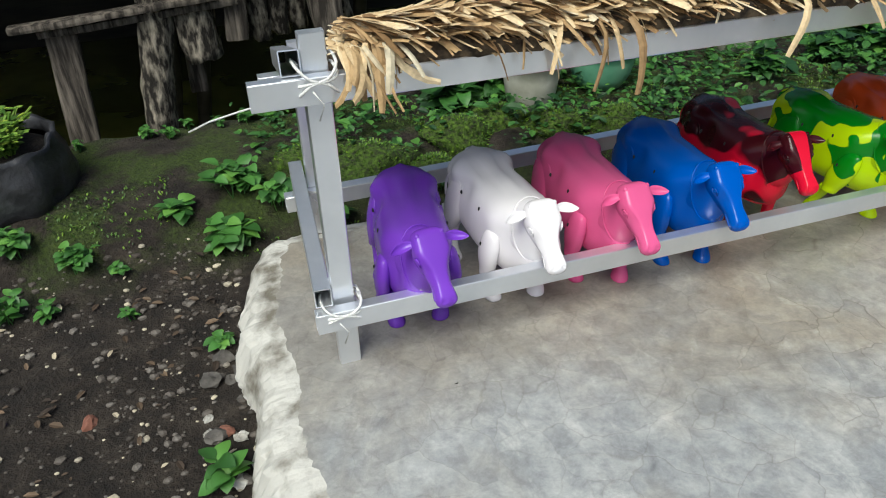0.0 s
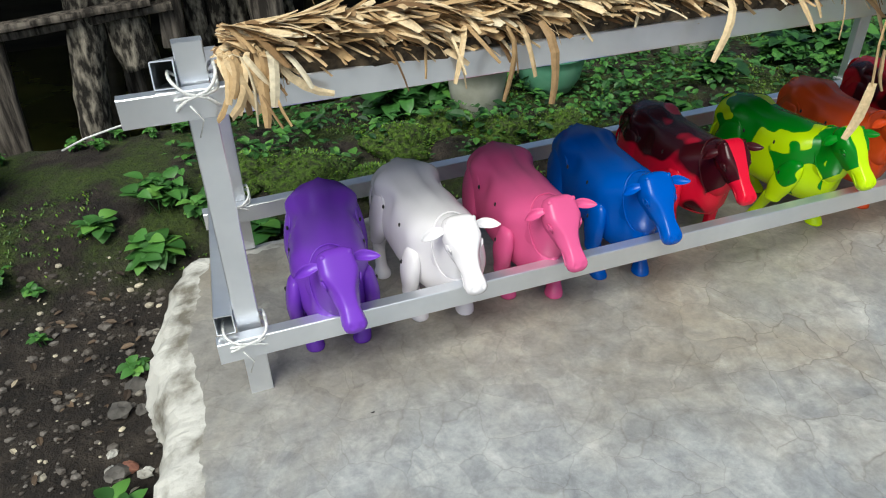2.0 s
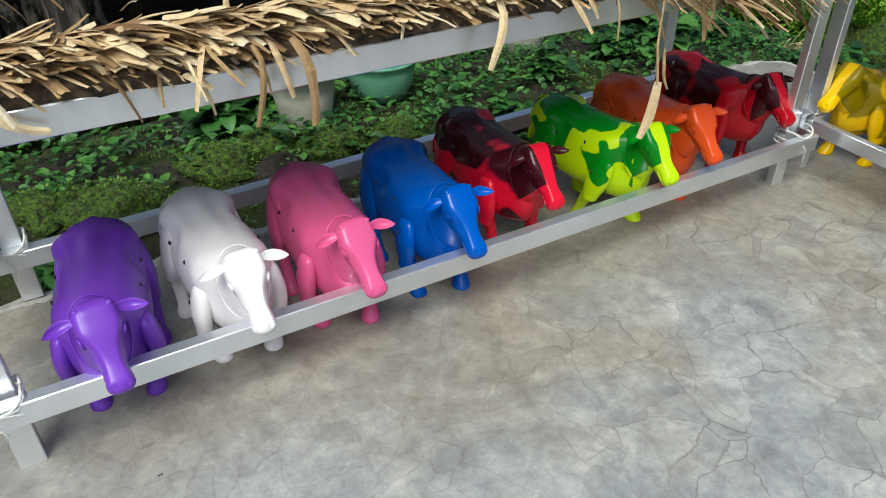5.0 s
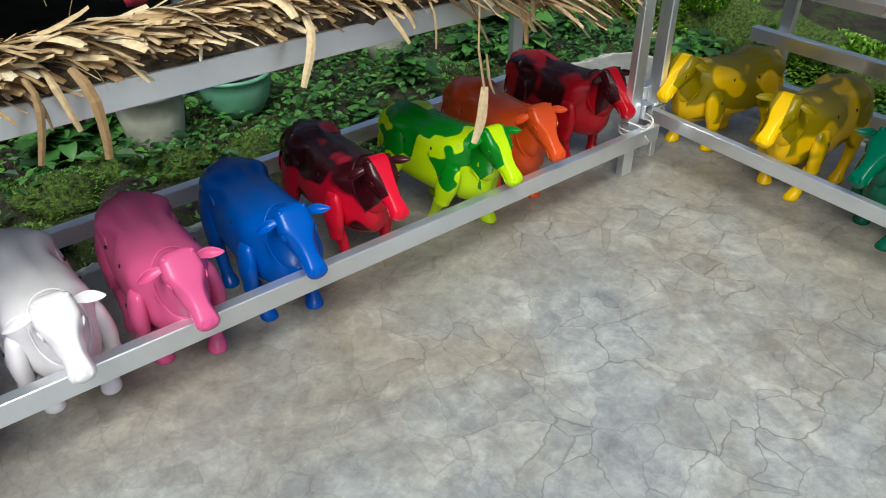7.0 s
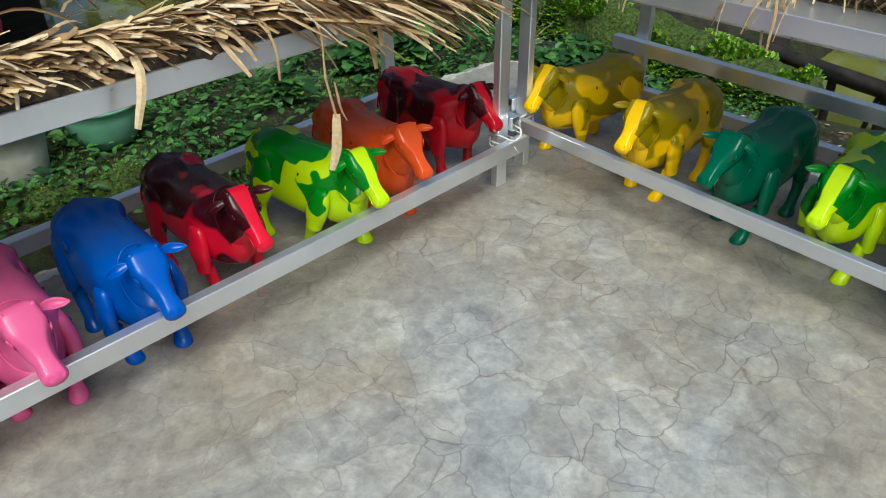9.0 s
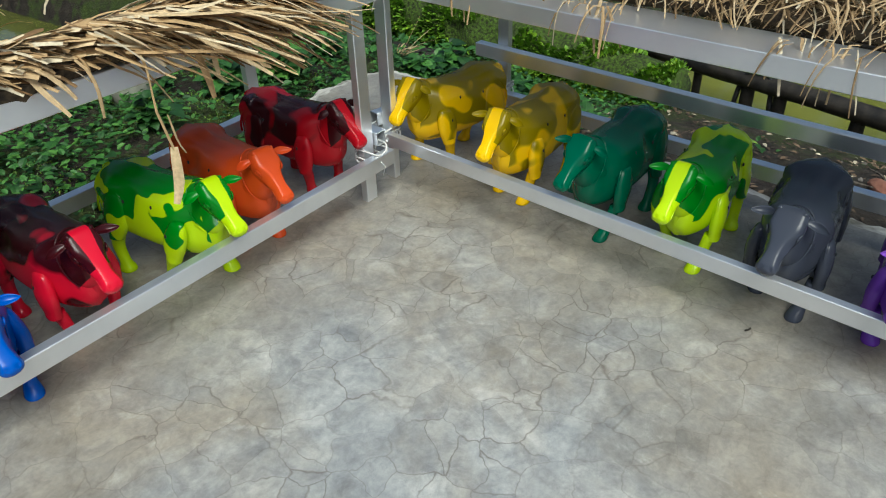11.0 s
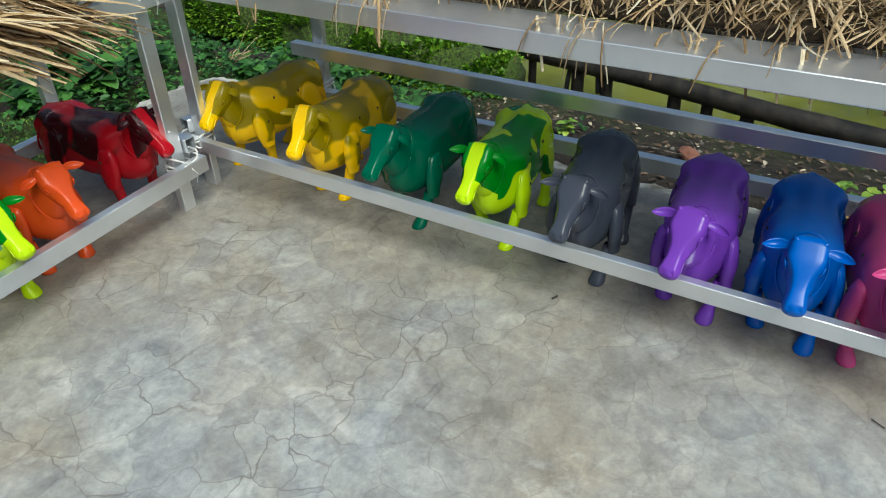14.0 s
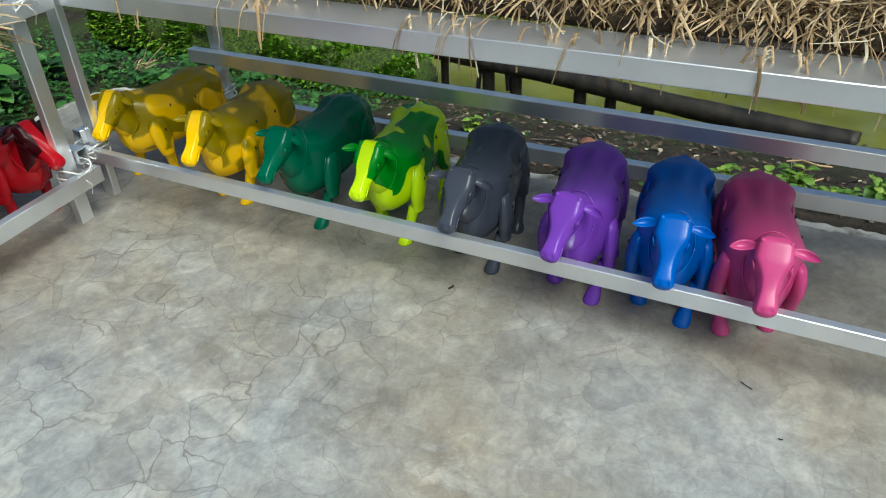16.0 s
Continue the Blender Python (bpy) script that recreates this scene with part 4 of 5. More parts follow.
SOFT = "low green weed with rounded leaves on damp soil"
for i, (x, y, st, h, sz) in enumerate([(-0.047, 1.60, 6, 0.05, 0.045), (0.10, 1.66, 12, 0.08, 0.05), (0.19, 1.60, 9, 0.07, 0.045), (0.05, 1.51, 7, 0.06, 0.07), (-0.28, 1.53, 9, 0.06, 0.035), (-0.42, 1.60, 8, 0.06, 0.035),
                                   (-0.43, 1.42, 7, 0.06, 0.035), (-0.004, 1.176, 4, 0.03, 0.03), (-0.355, 1.41, 4, 0.03, 0.03), (-0.20, 1.50, 3, 0.03, 0.025), (-0.17, 1.33, 3, 0.03, 0.02), (-0.55, 1.25, 3, 0.03, 0.025), (-0.62, 1.55, 8, 0.06, 0.04)]):
    plant("weed", i + 1, x, y, st, h, sz, LEAF_WEED, SOFT)
for i, (x, y) in enumerate([(-0.30, 2.05), (-0.12, 2.08), (-0.06, 2.06), (0.0, 2.10), (0.09, 2.07), (0.16, 2.10), (0.24, 2.06)]):
    plant("weed", 90 + i, x, y, 4 + i % 3, 0.035, 0.020, LEAF_WEED, "tiny green weed on the edge of the bank")
plant("weed", 21, -0.03, 0.81, 3, 0.05, 0.048, LEAF_WEED, "pale green seedling with oval leaves beside the slab", 0.5)
for i, (x, y, st, h, sz) in enumerate([(0.95, 2.02, 9, 0.10, 0.10), (0.78, 1.95, 8, 0.10, 0.09), (0.62, 1.56, 6, 0.06, 0.05), (0.30, 1.52, 7, 0.05, 0.06), (1.55, 1.62, 10, 0.08, 0.05), (1.8, 1.75, 12, 0.10, 0.055), (2.15, 1.85, 12, 0.10, 0.08),
                                   (2.35, 1.80, 12, 0.11, 0.08), (2.45, 2.05, 12, 0.12, 0.09), (2.62, 1.85, 9, 0.10, 0.08), (2.85, 1.52, 12, 0.09, 0.06), (2.98, 1.38, 12, 0.09, 0.06), (3.1, 1.2, 10, 0.08, 0.06), (3.05, 1.55, 12, 0.12, 0.07), (3.25, 1.40, 12, 0.10, 0.06), (2.72, 1.35, 8, 0.07, 0.05), (2.78, 1.12, 7, 0.06, 0.05)]):
    plant("weed", 40 + i, x, y, st, h, sz, LEAF, "leafy dark green weed on the mossy bank")
for i, (x, y, st, h, sz) in enumerate([(2.66, -0.55, 9, 0.07, 0.035), (2.70, -0.66, 10, 0.08, 0.035), (2.64, -0.80, 10, 0.08, 0.04), (2.78, -0.72, 8, 0.07, 0.035), (2.60, -0.42, 6, 0.05, 0.03), (2.74, -0.95, 9, 0.08, 0.04), (2.86, 0.28, 5, 0.05, 0.03)]):
    plant("weed", 70 + i, x, y, st, h, sz, LEAF_PALE, "yellow-green weed with small leaves behind the pen")


def ground_cover():
    rng = random.Random(5)
    bm = bmesh.new()
    n = 0
    while n < 12000:
        if rng.random() < 0.70:
            x, y = rng.uniform(0.12, 3.0), rng.uniform(1.44, 2.55)
            dense = 0.42 + 1.0 * noise.noise((x * 2.4, y * 2.4, 3.0)) + 0.25 * (x - 1.2) - 0.35 * max(0.0, 1.75 - y)
        elif rng.random() < 0.75:
            x, y = rng.uniform(2.66, 3.7), rng.uniform(0.7, 3.0)
            dense = 0.55 + 0.9 * noise.noise((x * 2.4, y * 2.4, 3.0))
        else:
            x, y = rng.uniform(2.45, 3.6), rng.uniform(-1.3, 1.0)
            dense = -0.12 + 0.9 * noise.noise((x * 2.4, y * 2.4, 3.0))
        z = ground_height(x, y)
        if rng.random() > dense or z < -0.4:
            n += 0.05
            continue
        n += 1
        a = rng.uniform(0, 2 * math.pi)
        lift = rng.uniform(0.0, 0.05) + max(0, noise.noise((x * 5, y * 5, 9))) * 0.06
        leaf(bm, (x, y, z + lift), (math.cos(a), math.sin(a), rng.uniform(-0.1, 0.7)), rng.uniform(0.010, 0.030) * (1.0 if rng.random() < 0.85 else 1.8), rng, 0.65)
    thing("ground_cover", bm, LEAF, "small-leaved green ground cover on the bank", "ground cover", kind="stuff")
    bm = bmesh.new()
    for i in range(15000):
        if i % 4:
            x, y = rng.uniform(-1.0, 2.6), rng.uniform(1.46, 2.1)
        else:
            x, y = rng.uniform(2.7, 3.6), rng.uniform(0.8, 2.6)
        if noise.noise((x * 3.3, y * 3.3, 6.0)) < 0.02 or (x < 0.25 and (rng.random() < 0.6 or y > 1.8)):
            continue
        z = ground_height(x, y)
        if z < -0.4:
            continue
        for k in range(3):
            a = rng.uniform(0, 2 * math.pi)
            leaf(bm, (x + rng.uniform(-0.008, 0.008), y + rng.uniform(-0.008, 0.008), z), (math.cos(a) * 0.8, math.sin(a) * 0.8, 1), rng.uniform(0.004, 0.011), rng, 0.5)
    thing("moss", bm, MOSS, "bright yellow-green moss on the bank", "moss", kind="stuff")


ground_cover()


def lump(bm, c, r, seed, rough=0.25, sub=2):
    g = bmesh.ops.create_icosphere(bm, subdivisions=sub, radius=1)
    for v in g["verts"]:
        k = 1 + rough * noise.noise(v.co * 1.6 + Vector((seed * 3.1, seed, 0))) + rough * 0.4 * noise.noise(v.co * 4.5 + Vector((0, seed, 0)))
        v.co = Vector(c) + Vector((v.co.x * r[0], v.co.y * r[1], v.co.z * r[2])) * k


for i, (x, y, r) in enumerate([(0.88, 1.80, 0.11), (0.72, 1.72, 0.10), (0.44, 1.66, 0.12), (1.02, 1.70, 0.09), (0.60, 1.60, 0.08), (1.20, 1.66, 0.09), (0.30, 1.72, 0.10)]):
    rng = random.Random(i)
    bm = bmesh.new()
    lump(bm, (0, 0, 0), (r, r * 0.8, r * 0.5), i, 0.4, 3)
    bm.faces.ensure_lookup_table()
    bm.normal_update()
    for f in bm.faces:
        f.material_index = 1
        f.smooth = True
    skin = [(f.calc_center_median().copy(), f.normal.copy()) for f in bm.faces if f.calc_center_median().z > -0.01]
    for c, nrm in skin:
        for k in range(6):
            q = c + Vector((rng.uniform(-1, 1), rng.uniform(-1, 1), rng.uniform(-0.5, 0.5))) * 0.006
            o = q.normalized()
            leaf(bm, q, o + Vector((rng.uniform(-0.6, 0.6), rng.uniform(-0.6, 0.6), 0.3)), rng.uniform(0.004, 0.010), rng, 0.5)
    ob = thing("moss_mound", bm, [MOSS, MOSSY], "rounded mound of bright green moss", "moss", "moss mounds")
    ob.matrix_basis = pose(x, y, ground_height(x, y) - 0.005)


def scatter_stones():
    rng = random.Random(11)
    bm = bmesh.new()
    for i in range(5200):
        x, y = rng.uniform(-1.2, 0.06), rng.uniform(0.25, 1.55)
        if rng.random() > 0.45 + 0.9 * noise.noise((x * 3, y * 3, 7)) + 0.4 * (x > -0.12):
            continue
        r = rng.uniform(0.002, 0.0055) if i % 5 else rng.uniform(0.006, 0.012)
        lump(bm, (x, y, ground_height(x, y) + r * 0.2), (r, r * rng.uniform(0.6, 1.0), r * 0.6), i, 0.4, 1)
    for i in range(110):
        x, y = rng.uniform(2.5, 3.4), rng.uniform(-1.2, 1.0)
        r = rng.uniform(0.004, 0.014)
        lump(bm, (x, y, ground_height(x, y) + r * 0.2), (r, r * rng.uniform(0.6, 1.0), r * 0.6), i, 0.4, 1)
    thing("gravel", bm, PEBBLES, "small grey pebbles strewn on dark soil", "gravel", kind="stuff")
    for i in range(20):
        x, y = rng.uniform(-0.75, 0.04), rng.uniform(0.45, 1.52)
        if i < 16:
            x, y = rng.uniform(-0.07, 0.035), rng.uniform(0.5, 1.25)
        r = rng.uniform(0.010, 0.024)
        bm = bmesh.new()
        lump(bm, (0, 0, 0), (r, r * rng.uniform(0.6, 1.0), r * 0.55), i + 50, 0.5, 2)
        ob = thing("stone", bm, BRICK_BIT if i % 11 == 5 else STONE, "reddish brick chip lying on dark soil" if i % 11 == 5 else "rough grey stone lying on dark soil", "stone", "stones by the slab")
        ob.matrix_basis = pose(x, y, ground_height(x, y) + r * 0.25, rng.uniform(-15, 15), rng.uniform(-15, 15), rng.uniform(0, 360))
    # plaster crumbs fallen from the slab's edge
    for i in range(9):
        x, y = rng.uniform(-0.05, 0.01), rng.uniform(0.55, 1.2)
        r = rng.uniform(0.010, 0.020)
        bm = bmesh.new()
        lump(bm, (0, 0, 0), (r, r * 0.8, r * 0.5), i + 150, 0.6, 2)
        ob = thing("plaster_lump", bm, PLASTER, "chipped white plaster lump beside the slab", "rubble", "plaster rubble")
        ob.matrix_basis = pose(x, y, ground_height(x, y) + r * 0.3, 0, 0, i * 50)


scatter_stones()


def litter():
    rng = random.Random(23)
    bm = bmesh.new()
    for i in range(1500):
        if i % 7 == 0:
            x, y = rng.uniform(-0.9, 0.0), rng.uniform(0.4, 1.5)
        else:
            x, y = rng.uniform(2.5, 3.5), rng.uniform(-1.3, 1.1)
        a = rng.uniform(0, 2 * math.pi)
        leaf(bm, (x, y, ground_height(x, y) + 0.004), (math.cos(a), math.sin(a), rng.uniform(0, 0.35)), rng.uniform(0.010, 0.034), rng, 0.45)
    thing("leaf_litter", bm, straw_mat("brown_dead_leaf", (0.015, 0.010, 0.007), (0.05, 0.032, 0.02), (0.15, 0.10, 0.06)), "brown dead leaves strewn on the soil", "leaf litter", kind="stuff")
    for i in range(12):
        x, y = rng.uniform(2.5, 3.3), rng.uniform(-1.0, 1.0)
        a, l = rng.uniform(0, 360), rng.uniform(0.08, 0.28)
        bm = bmesh.new()
        tube_along(bm, [(-l / 2, 0, 0), (-l / 6, 0.01, 0.006), (l / 6, -0.006, 0.004), (l / 2, 0.004, 0.0)], rng.uniform(0.002, 0.005), 6)
        ob = thing("twig", bm, WOOD if i % 2 else STRAW, "thin dry twig lying on the soil", "twig", "twigs")
        ob.matrix_basis = pose(x, y, ground_height(x, y) + 0.012, 0, 0, a)
    bm = bmesh.new()
    lump(bm, (0, 0, 0), (0.06, 0.03, 0.02), 5, 0.2, 2)
    thing("stone", bm, BRICK_BIT, "flat reddish brick piece on dark soil", "stone").matrix_basis = pose(2.90, -0.12, ground_height(2.90, -0.12) + 0.008, 0, 0, 30)


litter()


# ---- pots and planter ----
def turned(profile, seg=28):
    bm = bmesh.new()
    loops = [[bm.verts.new((r * math.cos(2 * math.pi * k / seg), r * math.sin(2 * math.pi * k / seg), z)) for k in range(seg)] for r, z in profile]
    for a, b in zip(loops, loops[1:]):
        for k in range(seg):
            bm.faces.new((a[k], a[(k + 1) % seg], b[(k + 1) % seg], b[k]))
    bm.faces.new(list(reversed(loops[0])))
    bm.faces.new(loops[-1])
    return bm


def pot(x, y, z, profile, mat_, label, soil_r, soil_z, seed):
    p = tagged(new("plant_pot"), label, "plant pot", "pots on the bank")
    part("shell", turned(profile), mat_, p, smooth=True)
    part("soil", turned([(soil_r, soil_z - 0.01), (soil_r * 0.7, soil_z + 0.004), (0.01, soil_z + 0.008)]), SOIL, p, "dark potting soil", smooth=True)
    bm = weed_mesh(seed, 7, 0.10, 0.05)
    bmesh.ops.translate(bm, verts=bm.verts, vec=(0, 0, soil_z))
    part("foliage", bm, LEAF, p, "small green leaves")
    p.matrix_basis = pose(x, y, z)


BUCKET = [(0.068, 0.0), (0.074, 0.006), (0.086, 0.09), (0.094, 0.15), (0.100, 0.152), (0.100, 0.162), (0.092, 0.164), (0.088, 0.13), (0.084, 0.11)]
BOWL = [(0.050, 0.0), (0.072, 0.012), (0.094, 0.05), (0.104, 0.095), (0.108, 0.12), (0.112, 0.122), (0.111, 0.13), (0.103, 0.13), (0.100, 0.10)]
pot(1.020, 1.880, ground_height(1.02, 1.88) - 0.006, BUCKET, POT_WHITE, "stained white plastic bucket pot on mossy ground", 0.084, 0.12, 3)
pot(1.275, 1.90, ground_height(1.275, 1.90) - 0.006, BOWL, POT_GREEN, "faded green plastic bowl pot on mossy ground", 0.10, 0.10, 4)
pot(1.93, 2.08, ground_height(1.93, 2.08) - 0.006, BUCKET, POT_WHITE, "stained white plastic pot among weeds", 0.084, 0.12, 5)


def planter():
    p = tagged(new("planter_bag"), "crumpled black plastic grow bag with leafy plant", "planter")
    bm = bmesh.new()
    rows = [(0.125, 0.0), (0.145, 0.02), (0.150, 0.06), (0.146, 0.10), (0.138, 0.135), (0.142, 0.15), (0.130, 0.148), (0.125, 0.12)]
    seg = 48
    loops = []
    for r, z in rows:
        row = []
        for k in range(seg):
            t = 2 * math.pi * k / seg
            q = r * (1 + 0.10 * noise.noise((math.cos(t) * 2, math.sin(t) * 2, z * 9)) + 0.05 * noise.noise((math.cos(t) * 6, math.sin(t) * 6, z * 25)))
            row.append(bm.verts.new((q * math.cos(t), q * math.sin(t), z + (0.02 * noise.noise((t * 2, 0, 3)) if z > 0.12 else 0))))
        loops.append(row)
    for a, b in zip(loops, loops[1:]):
        for k in range(seg):
            bm.faces.new((a[k], a[(k + 1) % seg], b[(k + 1) % seg], b[k]))
    part("bag", bm, BLACK_BAG, p, smooth=True)
    part("soil", turned([(0.128, 0.11), (0.10, 0.125), (0.01, 0.13)]), SOIL, p, "dark potting soil", smooth=True)
    bm = weed_mesh(9, 190, 0.075, 0.0085, 0.75)
    bmesh.ops.scale(bm, verts=bm.verts, vec=(2.2, 2.2, 1))
    bmesh.ops.translate(bm, verts=bm.verts, vec=(0, 0, 0.125))
    part("foliage", bm, LEAF_PALE, p, "dense small pale green leaves")
    p.matrix_basis = pose(-0.46, 1.83, ground_height(-0.46, 1.83) - 0.02) @ Matrix.Diagonal((1.15, 1.15, 1.15, 1))


planter()


# ---- old timber over the pond ----
def log(name, a, b, r0, r1, mat_, label, rough=0.18, category="log", seg=18):
    a, b = Vector(a), Vector(b)
    n = max(6, int((b - a).length / 0.02))
    d = (b - a).normalized()
    u = d.cross(Vector((0, 1, 0.05))).normalized()
    v = d.cross(u)
    bm = bmesh.new()
    loops = []
    for i in range(n + 1):
        t = i / n
        c = a + (b - a) * t + u * 0.01 * noise.noise((t * 3, a.x, 0))
        r = r0 + (r1 - r0) * t
        row = []
        for k in range(seg):
            w = 2 * math.pi * k / seg
            q = r * (1 + rough * noise.noise((math.cos(w) * 1.5 + a.x, math.sin(w) * 1.5, t * n * 0.12)) + rough * 0.6 * noise.noise((math.cos(w) * 5, math.sin(w) * 5 + a.x, t * n * 0.3)))
            e = 0.03 * noise.noise((math.cos(w) * 2, math.sin(w) * 2, a.x)) if i in (0, n) else 0
            row.append(bm.verts.new(c + u * q * math.cos(w) + v * q * math.sin(w) + d * e))
        loops.append(row)
    for p, q in zip(loops, loops[1:]):
        for k in range(seg):
            bm.faces.new((p[k], p[(k + 1) % seg], q[(k + 1) % seg], q[k]))
    for row in (loops[0], loops[-1]):
        c = bm.verts.new(sum((x.co for x in row), Vector()) / seg)
        for k in range(seg):
            bm.faces.new((row[k], row[(k + 1) % seg], c))
    bmesh.ops.recalc_face_normals(bm, faces=bm.faces)
    return thing(name, bm, mat_, label, category, smooth=True)


def beam(name, a, b, w, h, mat_, label, category="plank"):
    a, b = Vector(a), Vector(b)
    d = b - a
    bm = bmesh.new()
    n = 8
    rings = []
    x = d.normalized()
    y = Vector((0, 0, 1)).cross(x)
    y = y.normalized() if y.length > 0.01 else Vector((0, 1, 0))
    z = x.cross(y)
    for i in range(n + 1):
        t = i / n
        k = 1 + 0.08 * noise.noise((t * 4, a.x * 3, a.z))
        rings.append((a + d * t + z * 0.004 * noise.noise((t * 5, a.y, 1)), y * w / 2 * k, z * h / 2 * k))
    loft(bm, rings, 12, 5.0)
    return thing(name, bm, mat_, label, category)


def timber():
    # split upright board with a rotten gap
    beam("timber_post", (-0.385, 2.45, -0.62), (-0.320, 2.45, 0.22), 0.05, 0.095, WOOD, "weathered grey board post with a rotten split", "post")
    log("timber_post", (-0.105, 2.45, -0.17), (-0.005, 2.45, 0.45), 0.054, 0.050, BARK, "bark-covered log post spotted with lichen", 0.22, "post")
    log("timber_post", (0.085, 2.47, 0.06), (0.05, 2.52, 0.45), 0.062, 0.085, BARK, "thick broken trunk end above dark water", 0.3, "post")
    beam("timber_post", (0.05, 2.58, -0.09), (0.05, 2.58, 0.33), 0.04, 0.062, WOOD, "narrow weathered timber post", "post")
    beam("timber_post", (0.205, 2.45, 0.115), (0.218, 2.45, 0.45), 0.05, 0.075, WOOD, "short weathered board post", "post")
    for i, x in enumerate((0.29, 0.36, 0.43)):
        log("timber_post", (x, 2.55 + 0.02 * i, 0.08 + 0.01 * i), (x - 0.01, 2.55, 0.46), 0.036, 0.04, BARK, "mossy brown log post", 0.3, "post")
    log("timber_post", (0.53, 2.45, 0.09), (0.47, 2.5, 0.46), 0.05, 0.075, WOOD, "cracked grey trunk post", 0.2, "post")
    log("timber_post", (0.62, 2.62, 0.10), (0.56, 2.62, 0.46), 0.02, 0.024, BARK, "thin bark-covered pole over water", 0.2, "post")
    beam("plank", (-0.45, 2.40, 0.232), (0.16, 2.40, 0.275), 0.06, 0.022, WOOD, "weathered grey plank resting on posts")
    beam("plank", (-0.38, 2.43, 0.207), (0.22, 2.43, 0.250), 0.06, 0.026, WOOD, "weathered grey plank resting on posts")
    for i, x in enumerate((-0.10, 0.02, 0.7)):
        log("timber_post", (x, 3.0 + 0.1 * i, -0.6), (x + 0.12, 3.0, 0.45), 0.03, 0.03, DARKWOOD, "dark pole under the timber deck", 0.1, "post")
    # unseen deck and dark walls, added to keep the water behind in the dark
    bm = bmesh.new()
    for i in range(22):
        box(bm, -3.0 + i * 0.235, -3.0 + i * 0.235 + 0.225, 2.32, 5.2, 0.455, 0.48, 0.003)
    thing("shade_deck", bm, WOOD, "unseen plank deck added to shade the pond", "deck", kind="structure")
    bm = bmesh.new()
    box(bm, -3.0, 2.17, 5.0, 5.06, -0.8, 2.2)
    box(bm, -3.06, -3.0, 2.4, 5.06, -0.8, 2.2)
    thing("shade_wall", bm, DARKWOOD, "dark wall added to keep the pond's far side black", "wall", kind="structure")


timber()


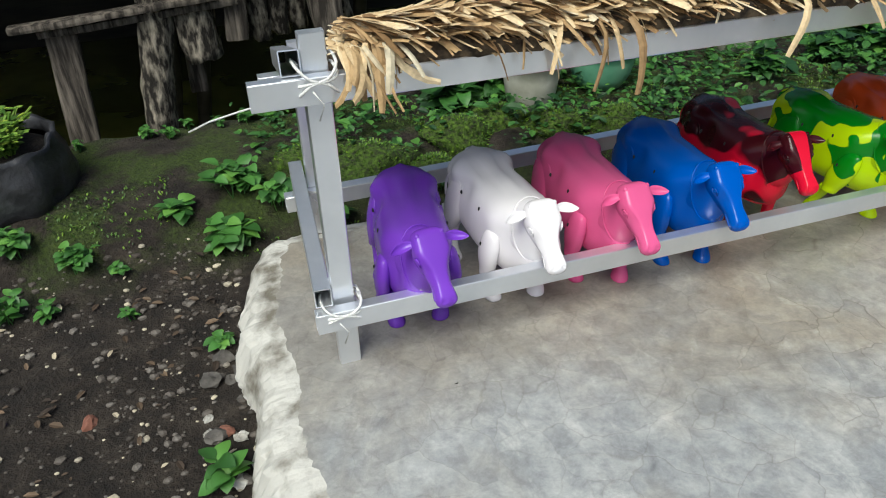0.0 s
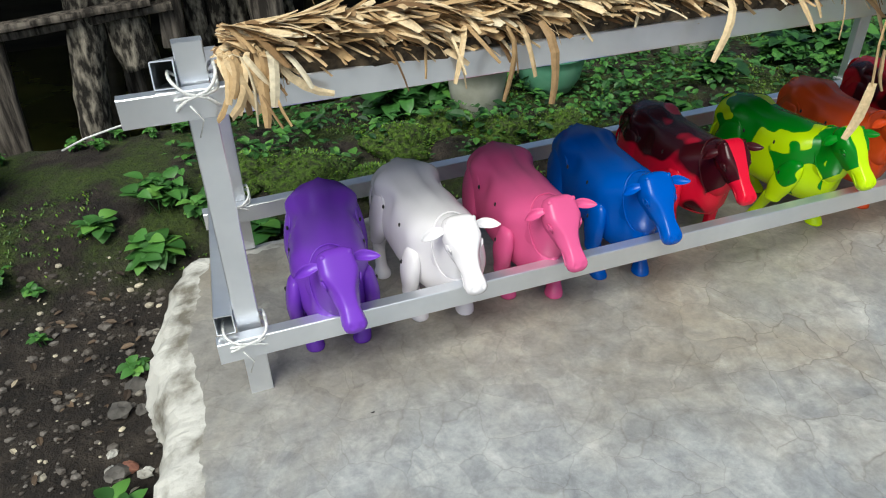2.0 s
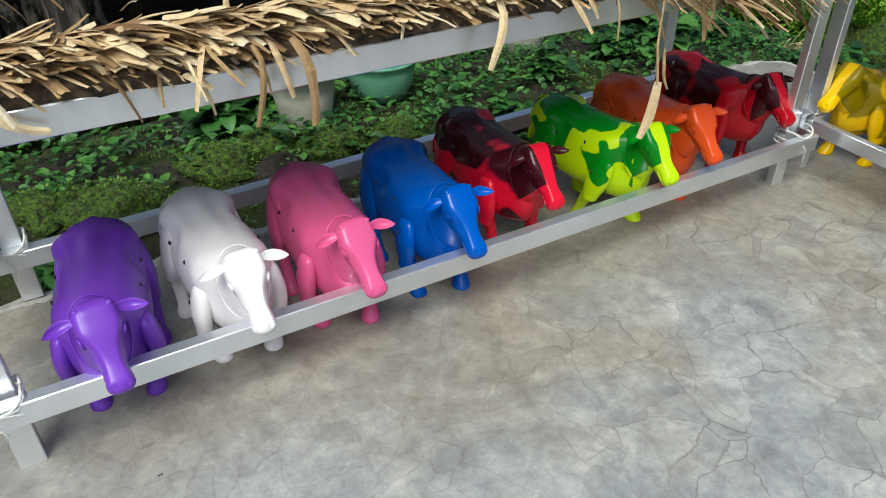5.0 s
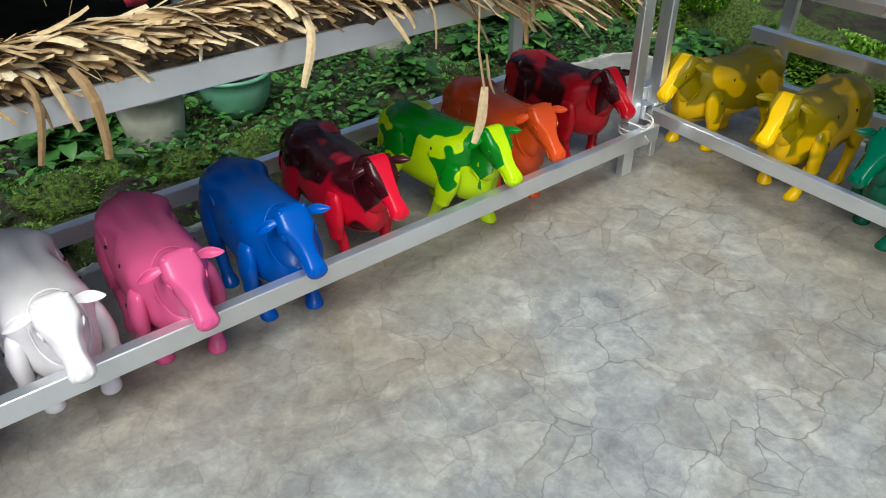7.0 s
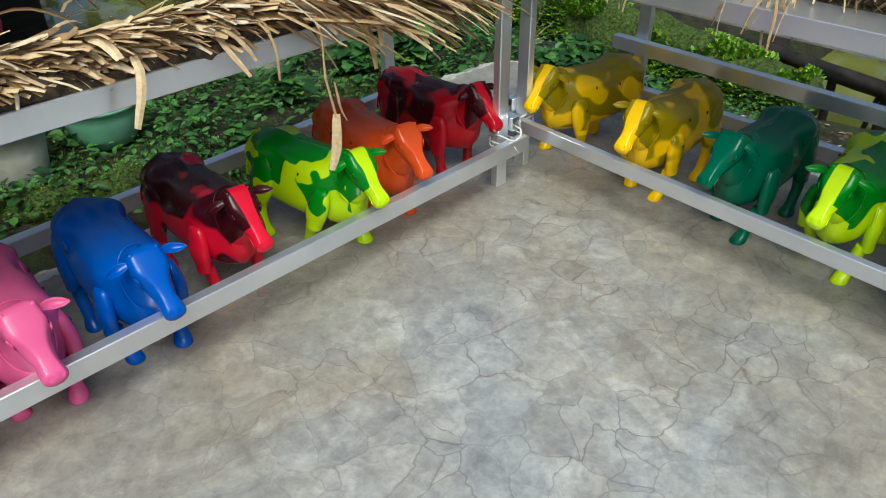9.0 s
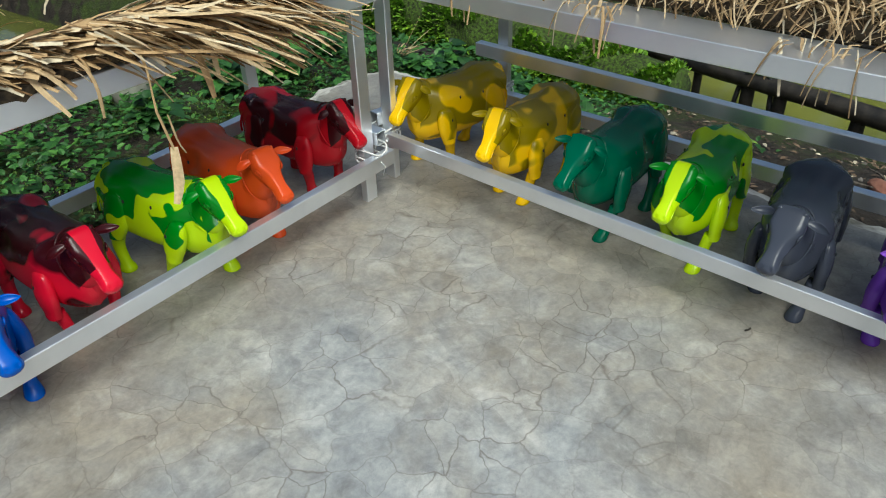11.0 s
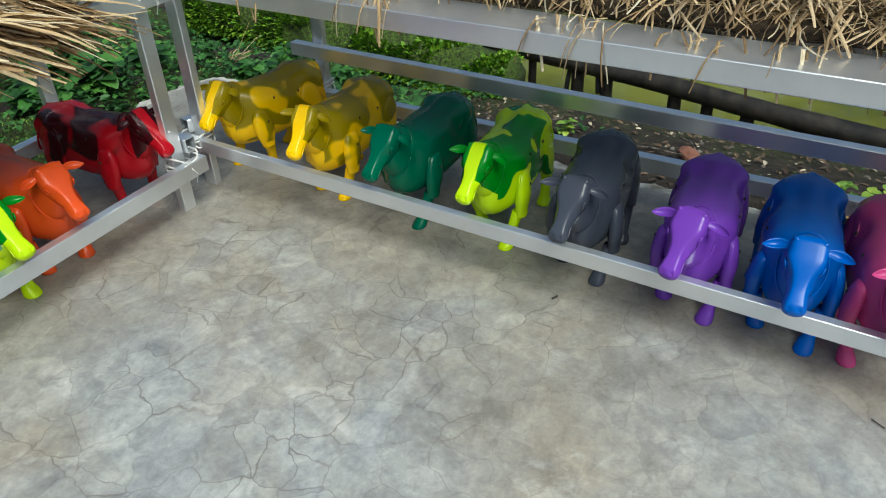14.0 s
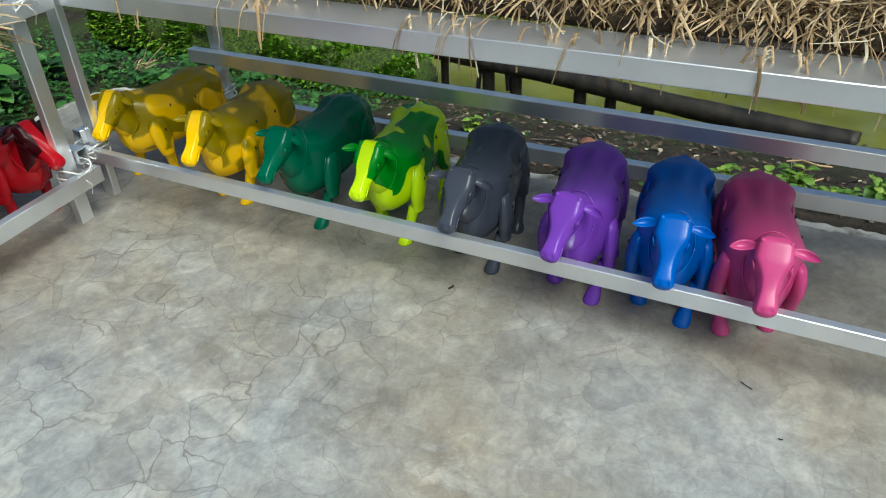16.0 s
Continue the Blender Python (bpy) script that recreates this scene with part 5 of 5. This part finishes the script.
def far_bank():
    # mossy fallen trunk
    log("fallen_trunk", (3.60, 0.74, -0.30), (3.68, 2.5, -0.13), 0.12, 0.16, MOSSY, "fallen trunk covered in bright moss", 0.22, "log", 24)
    rng = random.Random(31)
    bm = bmesh.new()
    for i in range(13000):
        t, a = rng.random(), rng.uniform(-1.5, 2.1)
        r = (0.12 + 0.04 * t) * 1.04
        c = Vector((3.60 + 0.08 * t - math.sin(a) * r, 0.74 + 1.76 * t, -0.30 + 0.17 * t + math.cos(a) * r))
        if noise.noise(c * 5) < -0.18:
            continue
        leaf(bm, c, (-math.sin(a) * 0.6 + rng.uniform(-0.6, 0.6), rng.uniform(-0.6, 0.6), math.cos(a) + rng.uniform(0, 0.4)), rng.uniform(0.014, 0.036), rng, 0.6)
    thing("moss", bm, leaf_mat("sunlit_moss", (0.06, 0.15, 0.006), (0.17, 0.34, 0.02)), "bright moss on the fallen trunk", "moss", kind="stuff")
    log("pond_rail", (4.02, 1.12, -0.25), (3.26, -0.95, -0.20), 0.034, 0.042, DARKWOOD, "dark wet log rail beside the pond", 0.06, "rail")
    log("pond_rail", (4.25, 1.2, -0.10), (3.55, -1.1, -0.02), 0.020, 0.026, DARKWOOD, "dark wet log rail beside the pond", 0.06, "rail")
    for i, (t, w) in enumerate(((0.18, 0.02), (0.30, 0.03), (0.37, 0.028), (0.52, 0.028), (0.585, 0.024), (0.66, 0.028), (0.84, 0.055), (0.92, 0.03))):
        x, y = 4.02 - 0.76 * t, 1.12 - 2.07 * t
        log("pond_stake", (x + 0.02, y, -0.85), (x + 0.01, y, -0.24), w, w * 0.95, DARKWOOD if w < 0.05 else BARK, "dark wooden stake under the rail" if w < 0.05 else "thick bark-covered stump under the rail", 0.1, "stake")
    # rubbish heap
    for i in range(9):
        x, y = 3.0 + 0.3 * rng.random(), 1.72 + 0.35 * rng.random()
        bm = bmesh.new()
        lump(bm, (0, 0, 0), (0.07, 0.05, 0.03), i + 80, 0.5, 2)
        thing("rotting_debris", bm, DARKWOOD, "dark lump of rotting debris", "debris", "rubbish heap").matrix_basis = pose(x, y, ground_height(x, y) + 0.015, 0, 0, i * 40)
    for i in range(26):
        a = rng.uniform(0, 2 * math.pi)
        if i == 0:
            bm = bmesh.new()
        blade(bm, (2.93, 1.72, ground_height(2.93, 1.72) + 0.01), (math.cos(a), math.sin(a), rng.uniform(0.3, 1.2)), rng.uniform(0.06, 0.22), 0.005, rng.uniform(0.3, 1.4), rng)
    thing("dry_grass_tuft", bm, HAY, "bleached dry grass tuft", "grass")


far_bank()


# ---- hedge across the pond and a red cloth ----
def hedge():
    rng = random.Random(77)
    bm = bmesh.new()
    for i in range(5200):
        t = rng.random()
        a = -0.9 + 2.6 * t
        r = 7.5 + rng.uniform(-0.7, 0.9)
        h = 2.6 * rng.random() ** 0.8
        p = (1.0 + r * math.cos(a), 0.5 + r * math.sin(a), -0.5 + h)
        b = rng.uniform(0, 2 * math.pi)
        leaf(bm, p, (math.cos(b), math.sin(b), rng.uniform(-0.6, 0.6)), rng.uniform(0.15, 0.4), rng, 0.6)
    thing("hedge", bm, LEAF, "dark green thicket across the pond", "hedge", kind="stuff")


hedge()


# ---- small loose things ----
for i, (x, y, l) in enumerate(((1.735, -0.584, 0.022), (1.63, -0.635, 0.006), (1.84, -0.02, 0.014), (0.37, 0.78, 0.005))):
    bm = bmesh.new()
    tube_along(bm, [(-l / 2, 0, 0), (0, 0.002, 0.002), (l / 2, -0.002, 0)], 0.0011 if l > 0.02 else min(0.0020, l * 0.18), 6)
    tagged(new("twig", mesh_of("twig", bm, DARKWOOD)), "tiny dark twig fallen on the cement", "twig", "bits on the cement").matrix_basis = pose(x, y, 0.0024, 0, 0, 60 + i * 50)

bm = bmesh.new()
tube_along(bm, [tuple(v) for v in smooth_rows([(3.82, 0.56, -0.42), (3.79, 0.53, -0.24), (3.76, 0.47, -0.16), (3.75, 0.41, -0.20), (3.75, 0.39, -0.34)], 4)], 0.011, 8)
thing("rubber_hose", bm, BLACK_BAG, "bent black rubber hose hung over the rail", "hose", smooth=True)

bm = bmesh.new()
rows = [((1.19, 2.36, 0.47 - 0.035 * i), (0.030 + 0.012 * math.sin(i * 1.3), 0.010 * math.cos(i * 2.0), 0), (0.004 * math.sin(i), 0.008, 0)) for i in range(8)]
loft(bm, rows, 14)
thing("hanging_cloth", bm, RED_CLOTH, "crumpled red cloth hanging under the deck", "cloth", smooth=True)
